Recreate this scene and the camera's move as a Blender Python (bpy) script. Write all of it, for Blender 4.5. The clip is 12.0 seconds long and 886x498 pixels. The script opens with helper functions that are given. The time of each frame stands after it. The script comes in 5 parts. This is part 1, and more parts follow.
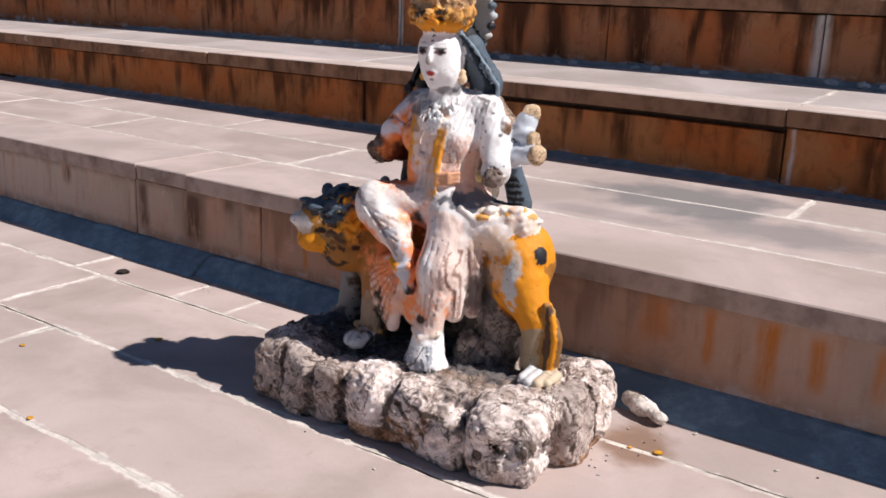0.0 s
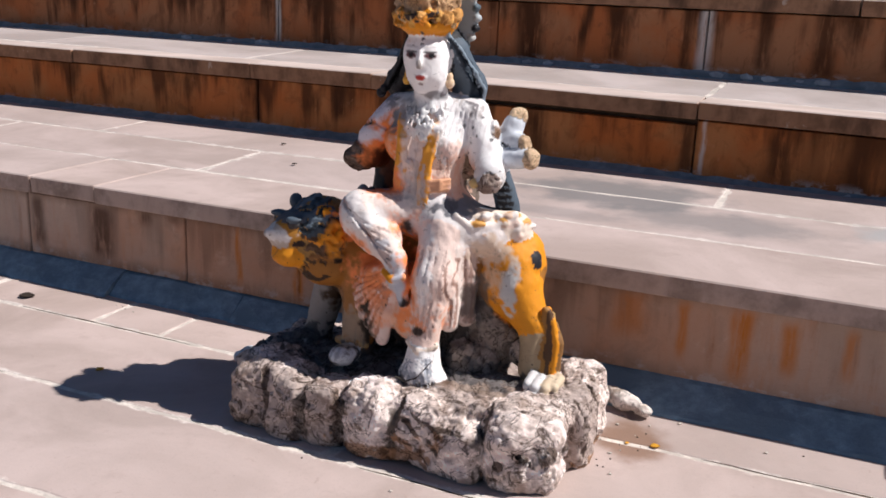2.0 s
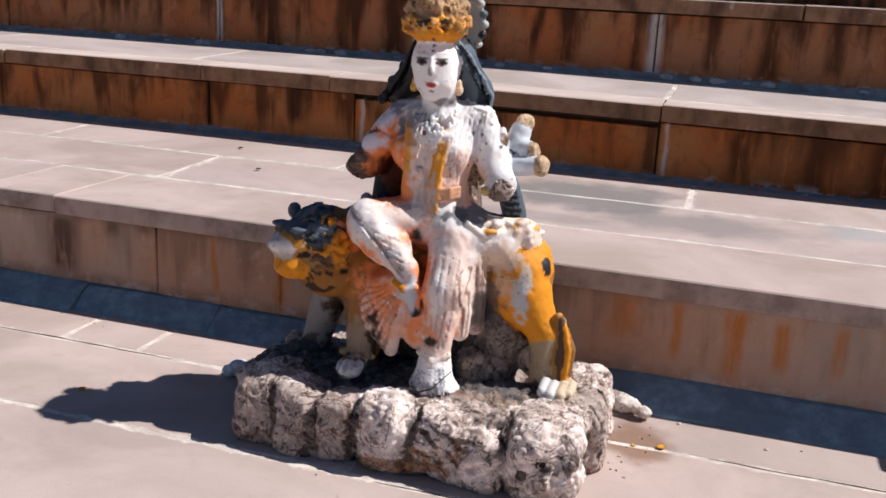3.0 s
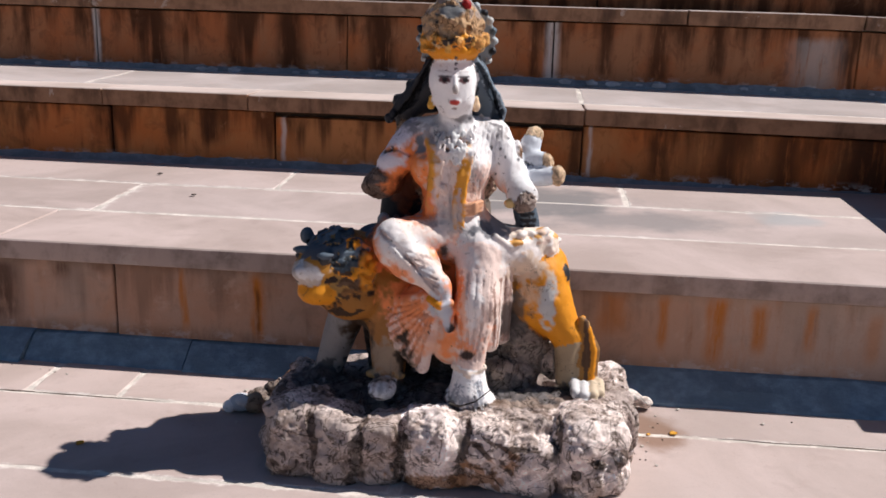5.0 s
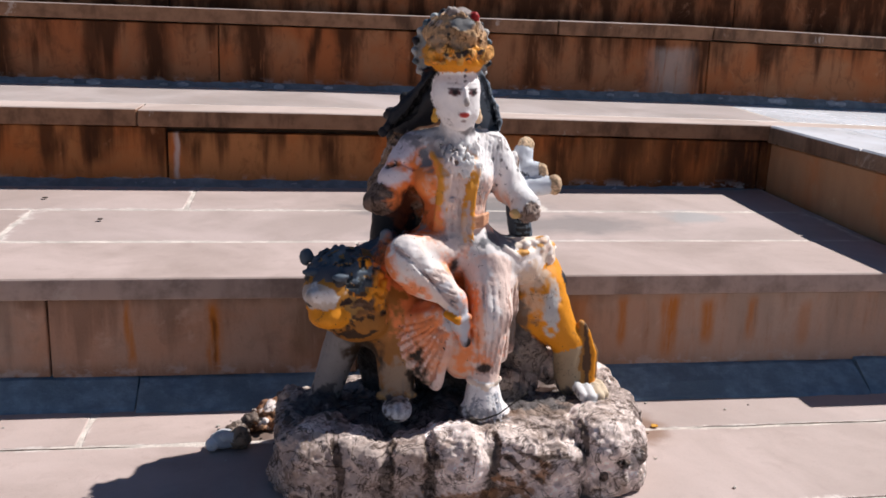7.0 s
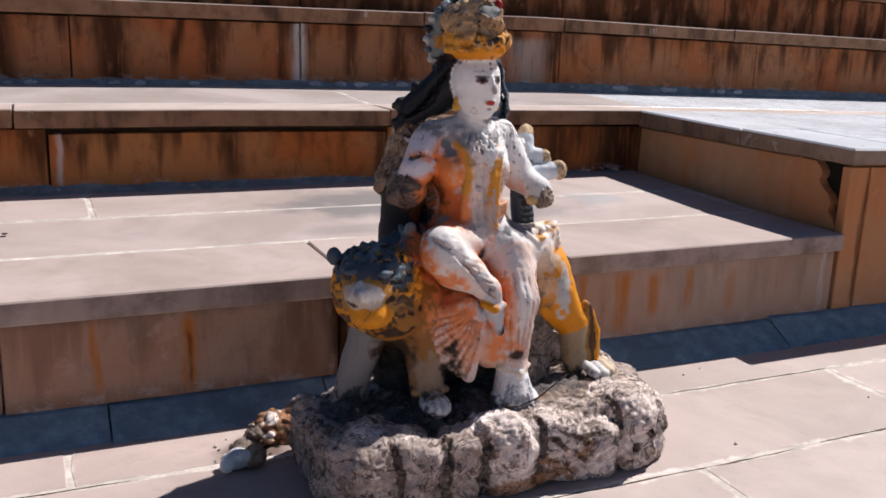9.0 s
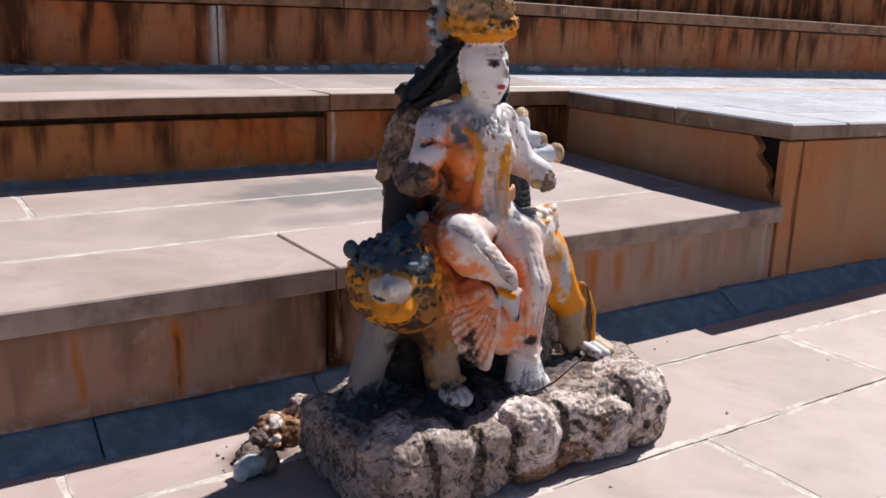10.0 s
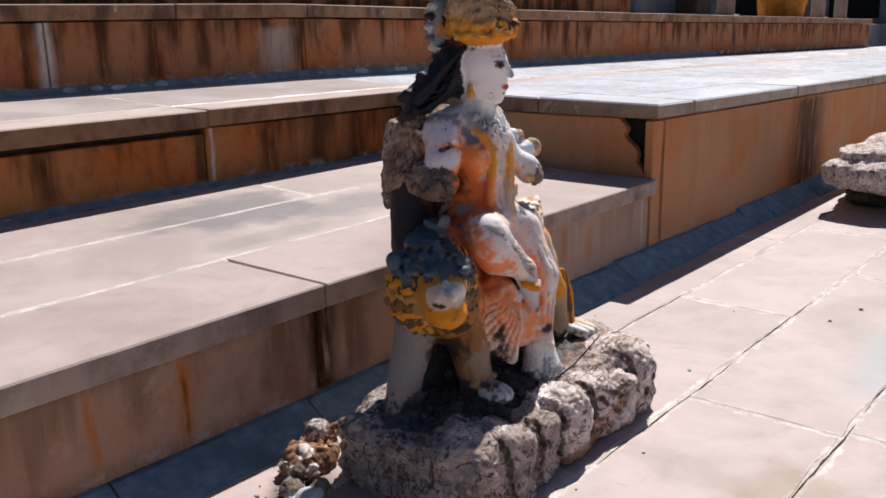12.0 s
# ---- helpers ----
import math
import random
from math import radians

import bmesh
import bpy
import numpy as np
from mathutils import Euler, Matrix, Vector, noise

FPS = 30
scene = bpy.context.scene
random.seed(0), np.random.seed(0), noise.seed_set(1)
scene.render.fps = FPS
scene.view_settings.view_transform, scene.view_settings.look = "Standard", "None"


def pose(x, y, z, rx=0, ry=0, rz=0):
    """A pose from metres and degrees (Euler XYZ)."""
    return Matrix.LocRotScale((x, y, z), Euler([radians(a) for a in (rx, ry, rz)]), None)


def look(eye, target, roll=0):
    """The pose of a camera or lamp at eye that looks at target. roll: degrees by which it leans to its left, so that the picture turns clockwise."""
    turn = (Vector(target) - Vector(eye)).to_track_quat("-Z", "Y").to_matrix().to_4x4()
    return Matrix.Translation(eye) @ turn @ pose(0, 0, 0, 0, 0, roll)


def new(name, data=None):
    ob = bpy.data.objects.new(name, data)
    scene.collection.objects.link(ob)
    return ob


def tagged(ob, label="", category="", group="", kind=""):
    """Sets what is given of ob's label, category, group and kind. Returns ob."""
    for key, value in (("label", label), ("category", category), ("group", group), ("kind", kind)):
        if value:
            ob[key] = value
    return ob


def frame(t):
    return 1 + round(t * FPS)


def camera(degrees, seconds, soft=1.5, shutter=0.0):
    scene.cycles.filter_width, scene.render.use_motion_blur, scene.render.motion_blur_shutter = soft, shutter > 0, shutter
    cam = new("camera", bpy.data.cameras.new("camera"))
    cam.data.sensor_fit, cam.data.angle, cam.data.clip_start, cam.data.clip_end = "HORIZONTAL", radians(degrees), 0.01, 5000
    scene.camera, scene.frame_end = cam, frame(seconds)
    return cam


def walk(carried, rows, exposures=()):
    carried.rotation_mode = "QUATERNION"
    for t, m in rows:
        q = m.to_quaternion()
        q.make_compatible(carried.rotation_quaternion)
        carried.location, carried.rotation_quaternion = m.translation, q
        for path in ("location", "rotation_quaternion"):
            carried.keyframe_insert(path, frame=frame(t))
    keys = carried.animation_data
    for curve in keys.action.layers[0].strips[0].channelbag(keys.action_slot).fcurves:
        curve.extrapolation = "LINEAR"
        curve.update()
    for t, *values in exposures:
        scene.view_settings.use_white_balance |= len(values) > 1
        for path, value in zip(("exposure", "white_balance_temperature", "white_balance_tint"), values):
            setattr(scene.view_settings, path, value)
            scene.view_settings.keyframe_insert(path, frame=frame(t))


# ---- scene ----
cam = camera(51.8, 12.0, 1.7)
PATH = [
    (0, (1.038, -1.882, 0.879), (-0.06, -0.298, 0.343), 2.1),
    (0.5, (0.97, -1.927, 0.88), (-0.048, -0.291, 0.345), 2.0),
    (1, (0.894, -1.961, 0.882), (-0.043, -0.277, 0.346), 2.0),
    (1.5, (0.799, -1.982, 0.89), (-0.045, -0.253, 0.345), 2.1),
    (2, (0.707, -2.005, 0.891), (-0.047, -0.234, 0.347), 2.4),
    (2.5, (0.601, -2.028, 0.895), (-0.052, -0.218, 0.351), 2.7),
    (3, (0.506, -2.056, 0.899), (-0.057, -0.215, 0.358), 3.0),
    (5, (0.103, -2.155, 0.905), (-0.074, -0.23, 0.393), 1.7),
    (5.5, (-0.014, -2.15, 0.909), (-0.071, -0.218, 0.398), 1.9),
    (6, (-0.126, -2.139, 0.907), (-0.066, -0.205, 0.403), 2.2),
    (6.5, (-0.242, -2.129, 0.906), (-0.057, -0.2, 0.41), 2.2),
    (7, (-0.346, -2.12, 0.9), (-0.05, -0.202, 0.417), 2.0),
    (7.2, (-0.391, -2.115, 0.893), (-0.048, -0.203, 0.418), 1.8),
    (8.8, (-0.795, -1.983, 0.876), (-0.045, -0.19, 0.403), 1.9),
    (9, (-0.847, -1.954, 0.868), (-0.044, -0.185, 0.393), 2.0),
    (9.5, (-0.975, -1.862, 0.859), (-0.031, -0.168, 0.371), 2.1),
    (10, (-1.085, -1.781, 0.863), (-0.021, -0.165, 0.358), 1.8),
    (10.5, (-1.203, -1.695, 0.86), (-0.013, -0.169, 0.354), 1.2),
    (11, (-1.314, -1.606, 0.86), (-0.01, -0.175, 0.358), 0.5),
    (11.5, (-1.417, -1.512, 0.862), (-0.008, -0.183, 0.364), -0.3),
    (12, (-1.499, -1.427, 0.866), (-0.008, -0.19, 0.367), -0.9),
]
walk(cam, [(t, look(eye, target, roll)) for t, eye, target, roll in PATH])

# ---- world, sun, exposure ----
SUN_TO = Vector((0.80, 0.27, 1.0)).normalized()
world = bpy.data.worlds.new("sky")
scene.world = world
world.use_nodes = True
wn = world.node_tree.nodes
sky = wn.new("ShaderNodeTexSky")
sky.sky_type = "NISHITA"
sky.sun_disc = False
sky.ozone_density = 7.0
sky.dust_density = 0.4
sky.sun_elevation = math.asin(SUN_TO.z)
sky.sun_rotation = math.atan2(SUN_TO.x, SUN_TO.y)
wn["Background"].inputs[1].default_value = 0.044
world.node_tree.links.new(sky.outputs[0], wn["Background"].inputs[0])
sun = new("sun", bpy.data.lights.new("sun", "SUN"))
sun.data.energy, sun.data.angle, sun.data.color = 5.4, radians(0.55), (1.0, 0.945, 0.912)
sun.matrix_world = look(SUN_TO * 30, (0, 0, 0))
scene.view_settings.exposure = 0.03

# ---- materials ----
class Nodes:
    """Short hand for building one node material."""

    def __init__(self, name, rough=0.8):
        self.mat = bpy.data.materials.new(name)
        self.mat.use_nodes = True
        self.tree = self.mat.node_tree
        self.out = self.tree.nodes["Principled BSDF"]
        self.out.inputs["Roughness"].default_value = rough
        self.where = self.add("ShaderNodeNewGeometry").outputs["Position"]
        self.chance = self.add("ShaderNodeObjectInfo").outputs["Random"]

    def add(self, kind):
        return self.tree.nodes.new(kind)

    def put(self, value, socket):
        if isinstance(value, bpy.types.NodeSocket):
            self.tree.links.new(value, socket)
        else:
            socket.default_value = value

    def math(self, op, a, b=0.0, c=0.0):
        n = self.add("ShaderNodeMath")
        n.operation = op
        for value, socket in zip((a, b, c), n.inputs):
            self.put(value, socket)
        return n.outputs[0]

    def scaled(self, vec, size):
        n = self.add("ShaderNodeVectorMath")
        n.operation = "MULTIPLY"
        self.put(vec, n.inputs[0])
        n.inputs[1].default_value = size
        return n.outputs[0]

    def shifted(self, vec, amount):
        """vec moved by the object's own random number."""
        m = self.add("ShaderNodeVectorMath")
        m.operation = "SCALE"
        m.inputs[0].default_value = (amount, amount * 0.7, amount * 0.3)
        self.put(self.chance, m.inputs["Scale"])
        n = self.add("ShaderNodeVectorMath")
        self.put(vec, n.inputs[0])
        self.put(m.outputs[0], n.inputs[1])
        return n.outputs[0]

    def noise(self, vec, scale, detail=4.0, rough=0.55, warp=0.0):
        n = self.add("ShaderNodeTexNoise")
        self.put(vec, n.inputs["Vector"])
        n.inputs["Scale"].default_value = scale
        n.inputs["Detail"].default_value = detail
        n.inputs["Roughness"].default_value = rough
        n.inputs["Distortion"].default_value = warp
        return n.outputs["Fac"]

    def ramp(self, fac, *stops):
        n = self.add("ShaderNodeValToRGB")
        self.put(fac, n.inputs[0])
        e = n.color_ramp.elements
        while len(e) < len(stops):
            e.new(0.5)
        for el, (at, col) in zip(e, stops):
            el.position = at
            el.color = (*col, 1) if isinstance(col, tuple) else (col, col, col, 1)
        return n.outputs[0]

    def step(self, value, low, high):
        n = self.add("ShaderNodeMapRange")
        n.interpolation_type = "SMOOTHSTEP"
        self.put(value, n.inputs[0])
        n.inputs[1].default_value, n.inputs[2].default_value = low, high
        return n.outputs[0]

    def mix(self, fac, a, b, kind="MIX"):
        n = self.add("ShaderNodeMix")
        n.data_type, n.blend_type = "RGBA", kind
        self.put(fac, n.inputs[0])
        for value, socket in ((a, n.inputs[6]), (b, n.inputs[7])):
            self.put((*value, 1) if isinstance(value, tuple) else value, socket)
        return n.outputs[2]

    def parts(self):
        n = self.add("ShaderNodeSeparateXYZ")
        self.put(self.where, n.inputs[0])
        return n.outputs

    def bump(self, height, strength=0.4, distance=0.003, under=None):
        n = self.add("ShaderNodeBump")
        n.inputs["Strength"].default_value = strength
        n.inputs["Distance"].default_value = distance
        self.put(height, n.inputs["Height"])
        if under is not None:
            self.put(under, n.inputs["Normal"])
        self.put(n.outputs[0], self.out.inputs["Normal"])
        return n.outputs[0]

    def colour(self, value):
        self.put((*value, 1) if isinstance(value, tuple) else value, self.out.inputs["Base Color"])
        return self.mat


def blob(n, x0, y0, rx, ry, ragged=0.6, scale=9.0):
    """A ragged stain on level ground: 1 in its middle, 0 outside."""
    x, y, _ = n.parts()
    dx = n.math("DIVIDE", n.math("SUBTRACT", x, x0), rx)
    dy = n.math("DIVIDE", n.math("SUBTRACT", y, y0), ry)
    d = n.math("SQRT", n.math("ADD", n.math("MULTIPLY", dx, dx), n.math("MULTIPLY", dy, dy)))
    d = n.math("ADD", d, n.math("MULTIPLY", n.math("SUBTRACT", n.noise(n.where, scale, 5), 0.5), ragged * 2))
    return n.math("SUBTRACT", 1.0, n.step(d, 0.45, 1.05))


def paving(name, tone, stains=(), rough=0.62, side=None, smear=0.0, grime=0.8):
    """Worn reddish sandstone slabs, dusty and blotched."""
    n = Nodes(name, rough)
    p = n.shifted(n.where, 7.0)
    big = n.noise(p, 2.6, 5, 0.6, 0.6)
    mid = n.noise(p, 14, 6, 0.65)
    fine = n.noise(n.where, 210, 3, 0.7)
    dark = tuple(c * 0.80 for c in tone)
    pale = (tone[0] * 1.12, tone[1] * 1.14, tone[2] * 1.18)
    col = n.mix(n.step(big, 0.3, 0.7), dark, pale)
    col = n.mix(n.math("MULTIPLY", n.step(mid, 0.52, 0.74), 0.35), col, (tone[0] * 0.70, tone[1] * 0.66, tone[2] * 0.66))
    col = n.mix(n.math("MULTIPLY", n.chance, 0.30), col, (tone[0] * 0.9, tone[1] * 0.98, tone[2] * 1.06))
    col = n.mix(n.math("MULTIPLY", n.step(fine, 0.56, 0.72), 0.22), col, (0.16, 0.12, 0.10))
    if smear:
        g = n.add("ShaderNodeSeparateXYZ")
        n.put(n.add("ShaderNodeTexCoord").outputs["Generated"], g.inputs[0])
        rim_x, rim_y = (n.math("MULTIPLY", n.math("MINIMUM", g.outputs[k], n.math("SUBTRACT", 1.0, g.outputs[k])), size) for k, size in ((0, 1.1), (1, 0.36)))
        near = n.math("ADD", n.math("MINIMUM", rim_x, rim_y), n.math("MULTIPLY", n.math("SUBTRACT", n.noise(n.where, 16, 6, 0.7), 0.52), 0.075))
        near = n.math("ADD", near, n.math("MULTIPLY", n.math("SUBTRACT", n.noise(n.where, 3.1, 2), 0.5), 0.03))
        col = n.mix(n.math("MULTIPLY", n.math("SUBTRACT", 1.0, n.step(near, -0.004, 0.011)), smear), col, (0.80, 0.73, 0.68))
    worn = n.noise(n.where, 34, 7, 0.75, 1.0)
    col = n.mix(n.math("MULTIPLY", n.step(worn, 0.62, 0.68), 0.35), col, (tone[0] * 0.62, tone[1] * 0.55, tone[2] * 0.52))
    for x0, y0, rx, ry, tint, much in stains:
        col = n.mix(n.math("MULTIPLY", blob(n, x0, y0, rx, ry), much), col, tint)
    if side and rough > 0.6:
        n.out.inputs["Specular IOR Level"].default_value = 0.2
    # sides take their own darker tone, told from the tops by the normal
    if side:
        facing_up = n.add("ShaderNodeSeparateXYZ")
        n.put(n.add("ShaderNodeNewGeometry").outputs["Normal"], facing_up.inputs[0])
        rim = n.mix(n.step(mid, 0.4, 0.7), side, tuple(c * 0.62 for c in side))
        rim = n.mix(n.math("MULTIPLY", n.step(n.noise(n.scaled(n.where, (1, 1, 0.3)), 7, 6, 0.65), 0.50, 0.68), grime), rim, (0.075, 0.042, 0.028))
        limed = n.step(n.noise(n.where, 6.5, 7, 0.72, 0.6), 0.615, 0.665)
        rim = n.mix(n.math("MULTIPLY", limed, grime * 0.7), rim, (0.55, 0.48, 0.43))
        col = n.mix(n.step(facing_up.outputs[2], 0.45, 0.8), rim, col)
    h = n.math("ADD", n.math("MULTIPLY", mid, 0.7), n.math("MULTIPLY", fine, 0.25))
    n.bump(h, 0.35, 0.004)
    n.put(n.math("ADD", rough - 0.1, n.math("MULTIPLY", mid, 0.25)), n.out.inputs["Roughness"])
    return n.colour(col)


def facing(name, tone, soot, streaks=(), drip=0.55, white=0.3, foot=0.0, height=0.25, rusty=0.8):
    """Upright stone panels, rain-streaked: dark drips of uneven length, rust runs and lime bloom."""
    n = Nodes(name, 0.85)
    n.out.inputs["Specular IOR Level"].default_value = 0.15
    x, y, z = n.parts()
    if name != "riser_pale":
        z = n.math("ADD", z, n.math("MULTIPLY", n.math("MAXIMUM", n.math("SUBTRACT", x, 1.3), 0.0), 0.021))
    tall = n.scaled(n.where, (1.0, 1.0, 0.26))
    wob = n.math("MULTIPLY", n.math("SUBTRACT", n.noise(n.scaled(n.where, (1, 1, 0.35)), 22, 4), 0.5), 0.034)
    big = n.noise(n.where, 3.1, 5, 0.6, 0.4)
    runs = n.noise(tall, 11, 5, 0.55)
    thin = n.noise(tall, 46, 4, 0.6)
    fine = n.noise(n.where, 190, 4, 0.7)
    rust = (tone[0] * 1.1, tone[1] * 0.68, tone[2] * 0.40)
    col = n.mix(n.math("MULTIPLY", n.step(big, 0.38, 0.66), rusty), tone, rust)
    col = n.mix(n.math("MULTIPLY", n.chance, 0.35), col, (tone[0] * 0.75, tone[1] * 0.72, tone[2] * 0.75))
    # drips: each run ends at its own height
    rel = n.math("DIVIDE", n.math("SUBTRACT", z, foot), height)
    length = n.step(n.noise(n.scaled(n.where, (1, 1, 0.02)), 11, 4, 0.6), 0.32, 0.72)
    reach = n.step(n.math("SUBTRACT", rel, n.math("SUBTRACT", 1.0, length)), -0.22, 0.42)
    drips = n.math("MULTIPLY", n.step(runs, 0.36, 0.60), reach)
    col = n.mix(n.math("MULTIPLY", drips, drip), col, soot)
    col = n.mix(n.math("MULTIPLY", n.step(thin, 0.56, 0.70), 0.30 * drip), col, soot)
    blot = n.noise(n.where, 13, 6, 0.7, 0.8)
    col = n.mix(n.math("MULTIPLY", n.step(blot, 0.52, 0.66), 0.45 * drip), col, tuple(c * 0.34 for c in tone))
    col = n.mix(n.math("MULTIPLY", n.step(n.noise(n.where, 9, 6, 0.7, 0.5), 0.60, 0.70), 0.35), col, tuple(min(0.7, c * 1.25 + 0.06) for c in tone))
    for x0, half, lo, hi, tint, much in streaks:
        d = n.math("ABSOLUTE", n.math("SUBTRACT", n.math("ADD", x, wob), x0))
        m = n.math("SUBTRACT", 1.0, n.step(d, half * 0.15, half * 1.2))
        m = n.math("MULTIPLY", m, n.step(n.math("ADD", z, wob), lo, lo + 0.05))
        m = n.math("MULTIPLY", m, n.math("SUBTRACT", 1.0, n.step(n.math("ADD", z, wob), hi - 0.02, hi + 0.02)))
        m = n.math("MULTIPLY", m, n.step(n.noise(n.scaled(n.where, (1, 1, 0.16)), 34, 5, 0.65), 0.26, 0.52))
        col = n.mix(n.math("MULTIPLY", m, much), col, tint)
    lime = n.step(n.noise(n.scaled(n.where, (1, 1, 1.6)), 16, 6, 0.7), 0.50, 0.60)
    low = n.math("SUBTRACT", 1.0, n.step(rel, -0.02, 0.20))
    col = n.mix(n.math("MULTIPLY", n.math("MULTIPLY", lime, low), white), col, (0.60, 0.60, 0.62))
    col = n.mix(n.math("MULTIPLY", n.step(fine, 0.58, 0.75), 0.25), col, (0.06, 0.045, 0.035))
    n.bump(n.math("ADD", n.math("MULTIPLY", n.noise(n.where, 38, 6, 0.65), 0.8), n.math("MULTIPLY", fine, 0.3)), 0.5, 0.005)
    return n.colour(col)


def mortar(name, tone, rough=0.9):
    n = Nodes(name, rough)
    n.out.inputs["Specular IOR Level"].default_value = 0.25
    a = n.noise(n.where, 24, 6, 0.65)
    b = n.noise(n.where, 160, 4, 0.7)
    col = n.mix(n.step(a, 0.35, 0.68), tuple(c * 0.68 for c in tone), tone)
    col = n.mix(n.math("MULTIPLY", n.step(b, 0.55, 0.7), 0.4), col, tuple(c * 0.5 for c in tone))
    col = n.mix(n.step(n.noise(n.where, 5, 5, 0.7), 0.48, 0.62), col, tuple(c * 0.62 for c in tone))
    n.bump(n.math("ADD", a, n.math("MULTIPLY", b, 0.5)), 0.6, 0.006)
    return n.colour(col)


def plain(name, tone, rough=0.7, scale=60.0, spread=0.45):
    n = Nodes(name, rough)
    a = n.noise(n.where, scale, 5, 0.65)
    b = n.noise(n.where, scale * 0.2, 3, 0.6)
    col = n.mix(n.step(a, 0.3, 0.7), tuple(c * (1 - spread) for c in tone), tone)
    col = n.mix(n.math("MULTIPLY", n.step(b, 0.45, 0.7), 0.4), col, tuple(c * 0.6 for c in tone))
    n.bump(a, 0.4, 0.003)
    return n.colour(col)


STONE = (0.515, 0.405, 0.362)
WET = (0.20, 0.19, 0.19)
SOOT = (0.056, 0.021, 0.009)
RUST = (0.50, 0.17, 0.03)
LIME = (0.60, 0.58, 0.57)
floor_stone = paving("floor_stone", STONE, [
    (0.40, -0.24, 0.09, 0.12, (0.20, 0.10, 0.05), 0.75), (-0.47, -0.22, 0.10, 0.09, (0.09, 0.05, 0.03), 0.8),
    (0.05, -0.95, 0.20, 0.12, (0.33, 0.24, 0.16), 0.6), (0.95, -0.95, 0.45, 0.16, (0.36, 0.40, 0.42), 0.6),
    (-1.25, -0.85, 0.25, 0.06, (0.36, 0.25, 0.20), 0.5)], smear=0.8)
outer_stone = paving("outer_stone", STONE)
tread_stone = paving("tread_stone", STONE, [
    (0.12, 0.72, 0.36, 0.24, WET, 0.85), (0.42, 0.52, 0.38, 0.13, WET, 0.6), (0.88, 0.62, 0.12, 0.10, (0.33, 0.38, 0.40), 0.5),
    (-0.02, 0.42, 0.25, 0.07, WET, 0.35)], smear=0.7)
upper_stone = paving("upper_stone", (0.63, 0.54, 0.50), [], 0.30)
# bluish-white platform tops: overexposed sky reflection put into the base colour
platform_glare = paving("platform_glare", (0.86, 0.87, 0.90), [], 0.24)
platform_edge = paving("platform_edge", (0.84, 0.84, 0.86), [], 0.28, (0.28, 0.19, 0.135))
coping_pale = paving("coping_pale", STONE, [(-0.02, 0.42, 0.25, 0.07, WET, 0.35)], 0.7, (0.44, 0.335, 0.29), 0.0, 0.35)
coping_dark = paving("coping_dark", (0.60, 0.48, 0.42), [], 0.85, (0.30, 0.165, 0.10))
riser_pale = facing("riser_pale", (0.48, 0.325, 0.245), (0.07, 0.04, 0.025), [
    # two full-length dark bands: close below the coping and along the foot
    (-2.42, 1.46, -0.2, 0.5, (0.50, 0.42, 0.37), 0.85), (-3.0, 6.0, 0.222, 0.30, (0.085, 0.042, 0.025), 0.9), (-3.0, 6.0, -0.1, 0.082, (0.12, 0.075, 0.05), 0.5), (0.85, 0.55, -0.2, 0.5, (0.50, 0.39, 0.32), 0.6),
    (-1.50, 0.035, 0.06, 0.24, SOOT, 0.75), (-1.25, 0.07, 0.06, 0.24, SOOT, 0.8), (-1.93, 0.03, 0.16, 0.24, SOOT, 0.8),
    (-1.08, 0.03, 0.19, 0.24, SOOT, 0.9), (-0.98, 0.04, 0.205, 0.24, SOOT, 0.95), (-0.757, 0.012, 0.06, 0.24, RUST, 0.85),
    (-0.565, 0.022, 0.05, 0.24, RUST, 1.0), (-0.565, 0.008, 0.05, 0.20, (0.16, 0.06, 0.02), 0.8), (-0.205, 0.060, 0.02, 0.28, SOOT, 1.0), (-0.10, 0.06, 0.05, 0.25, (0.12, 0.05, 0.02), 0.6), (-0.30, 0.05, 0.05, 0.25, (0.16, 0.075, 0.035), 0.6), (-0.36, 0.03, 0.07, 0.22, (0.2, 0.12, 0.07), 0.6),
    (0.36, 0.02, 0.215, 0.24, SOOT, 0.9), (0.45, 0.018, 0.09, 0.24, RUST, 0.8), (0.577, 0.028, 0.06, 0.24, RUST, 1.0),
    (0.68, 0.024, 0.09, 0.23, RUST, 0.85), (0.80, 0.020, 0.10, 0.23, RUST, 0.75), (0.33, 0.05, 0.12, 0.24, RUST, 0.6),
    (0.95, 0.02, 0.08, 0.22, RUST, 0.4), (1.30, 0.012, 0.05, 0.25, LIME, 0.6)], 0.40, 0.35, 0.06, 0.2, 0.5)
riser_mid = facing("riser_mid", (0.45, 0.190, 0.072), SOOT, [
    (-1.42, 0.03, 0.32, 0.56, SOOT, 0.9), (-1.05, 0.045, 0.38, 0.56, SOOT, 0.9), (-0.78, 0.012, 0.32, 0.56, LIME, 0.6),
    (0.262, 0.03, 0.31, 0.56, SOOT, 0.8), (0.31, 0.012, 0.32, 0.56, LIME, 0.7), (0.55, 0.05, 0.33, 0.56, SOOT, 0.8),
    (1.25, 0.16, 0.28, 0.56, (0.045, 0.022, 0.014), 0.9), (0.78, 0.05, 0.31, 0.56, SOOT, 0.9), (0.98, 0.06, 0.31, 0.54, SOOT, 0.9), (0.82, 0.42, 0.28, 0.56, (0.11, 0.045, 0.018), 0.55), (-0.25, 0.04, 0.34, 0.56, SOOT, 0.7)], 0.85, 0.8, 0.33, 0.21)
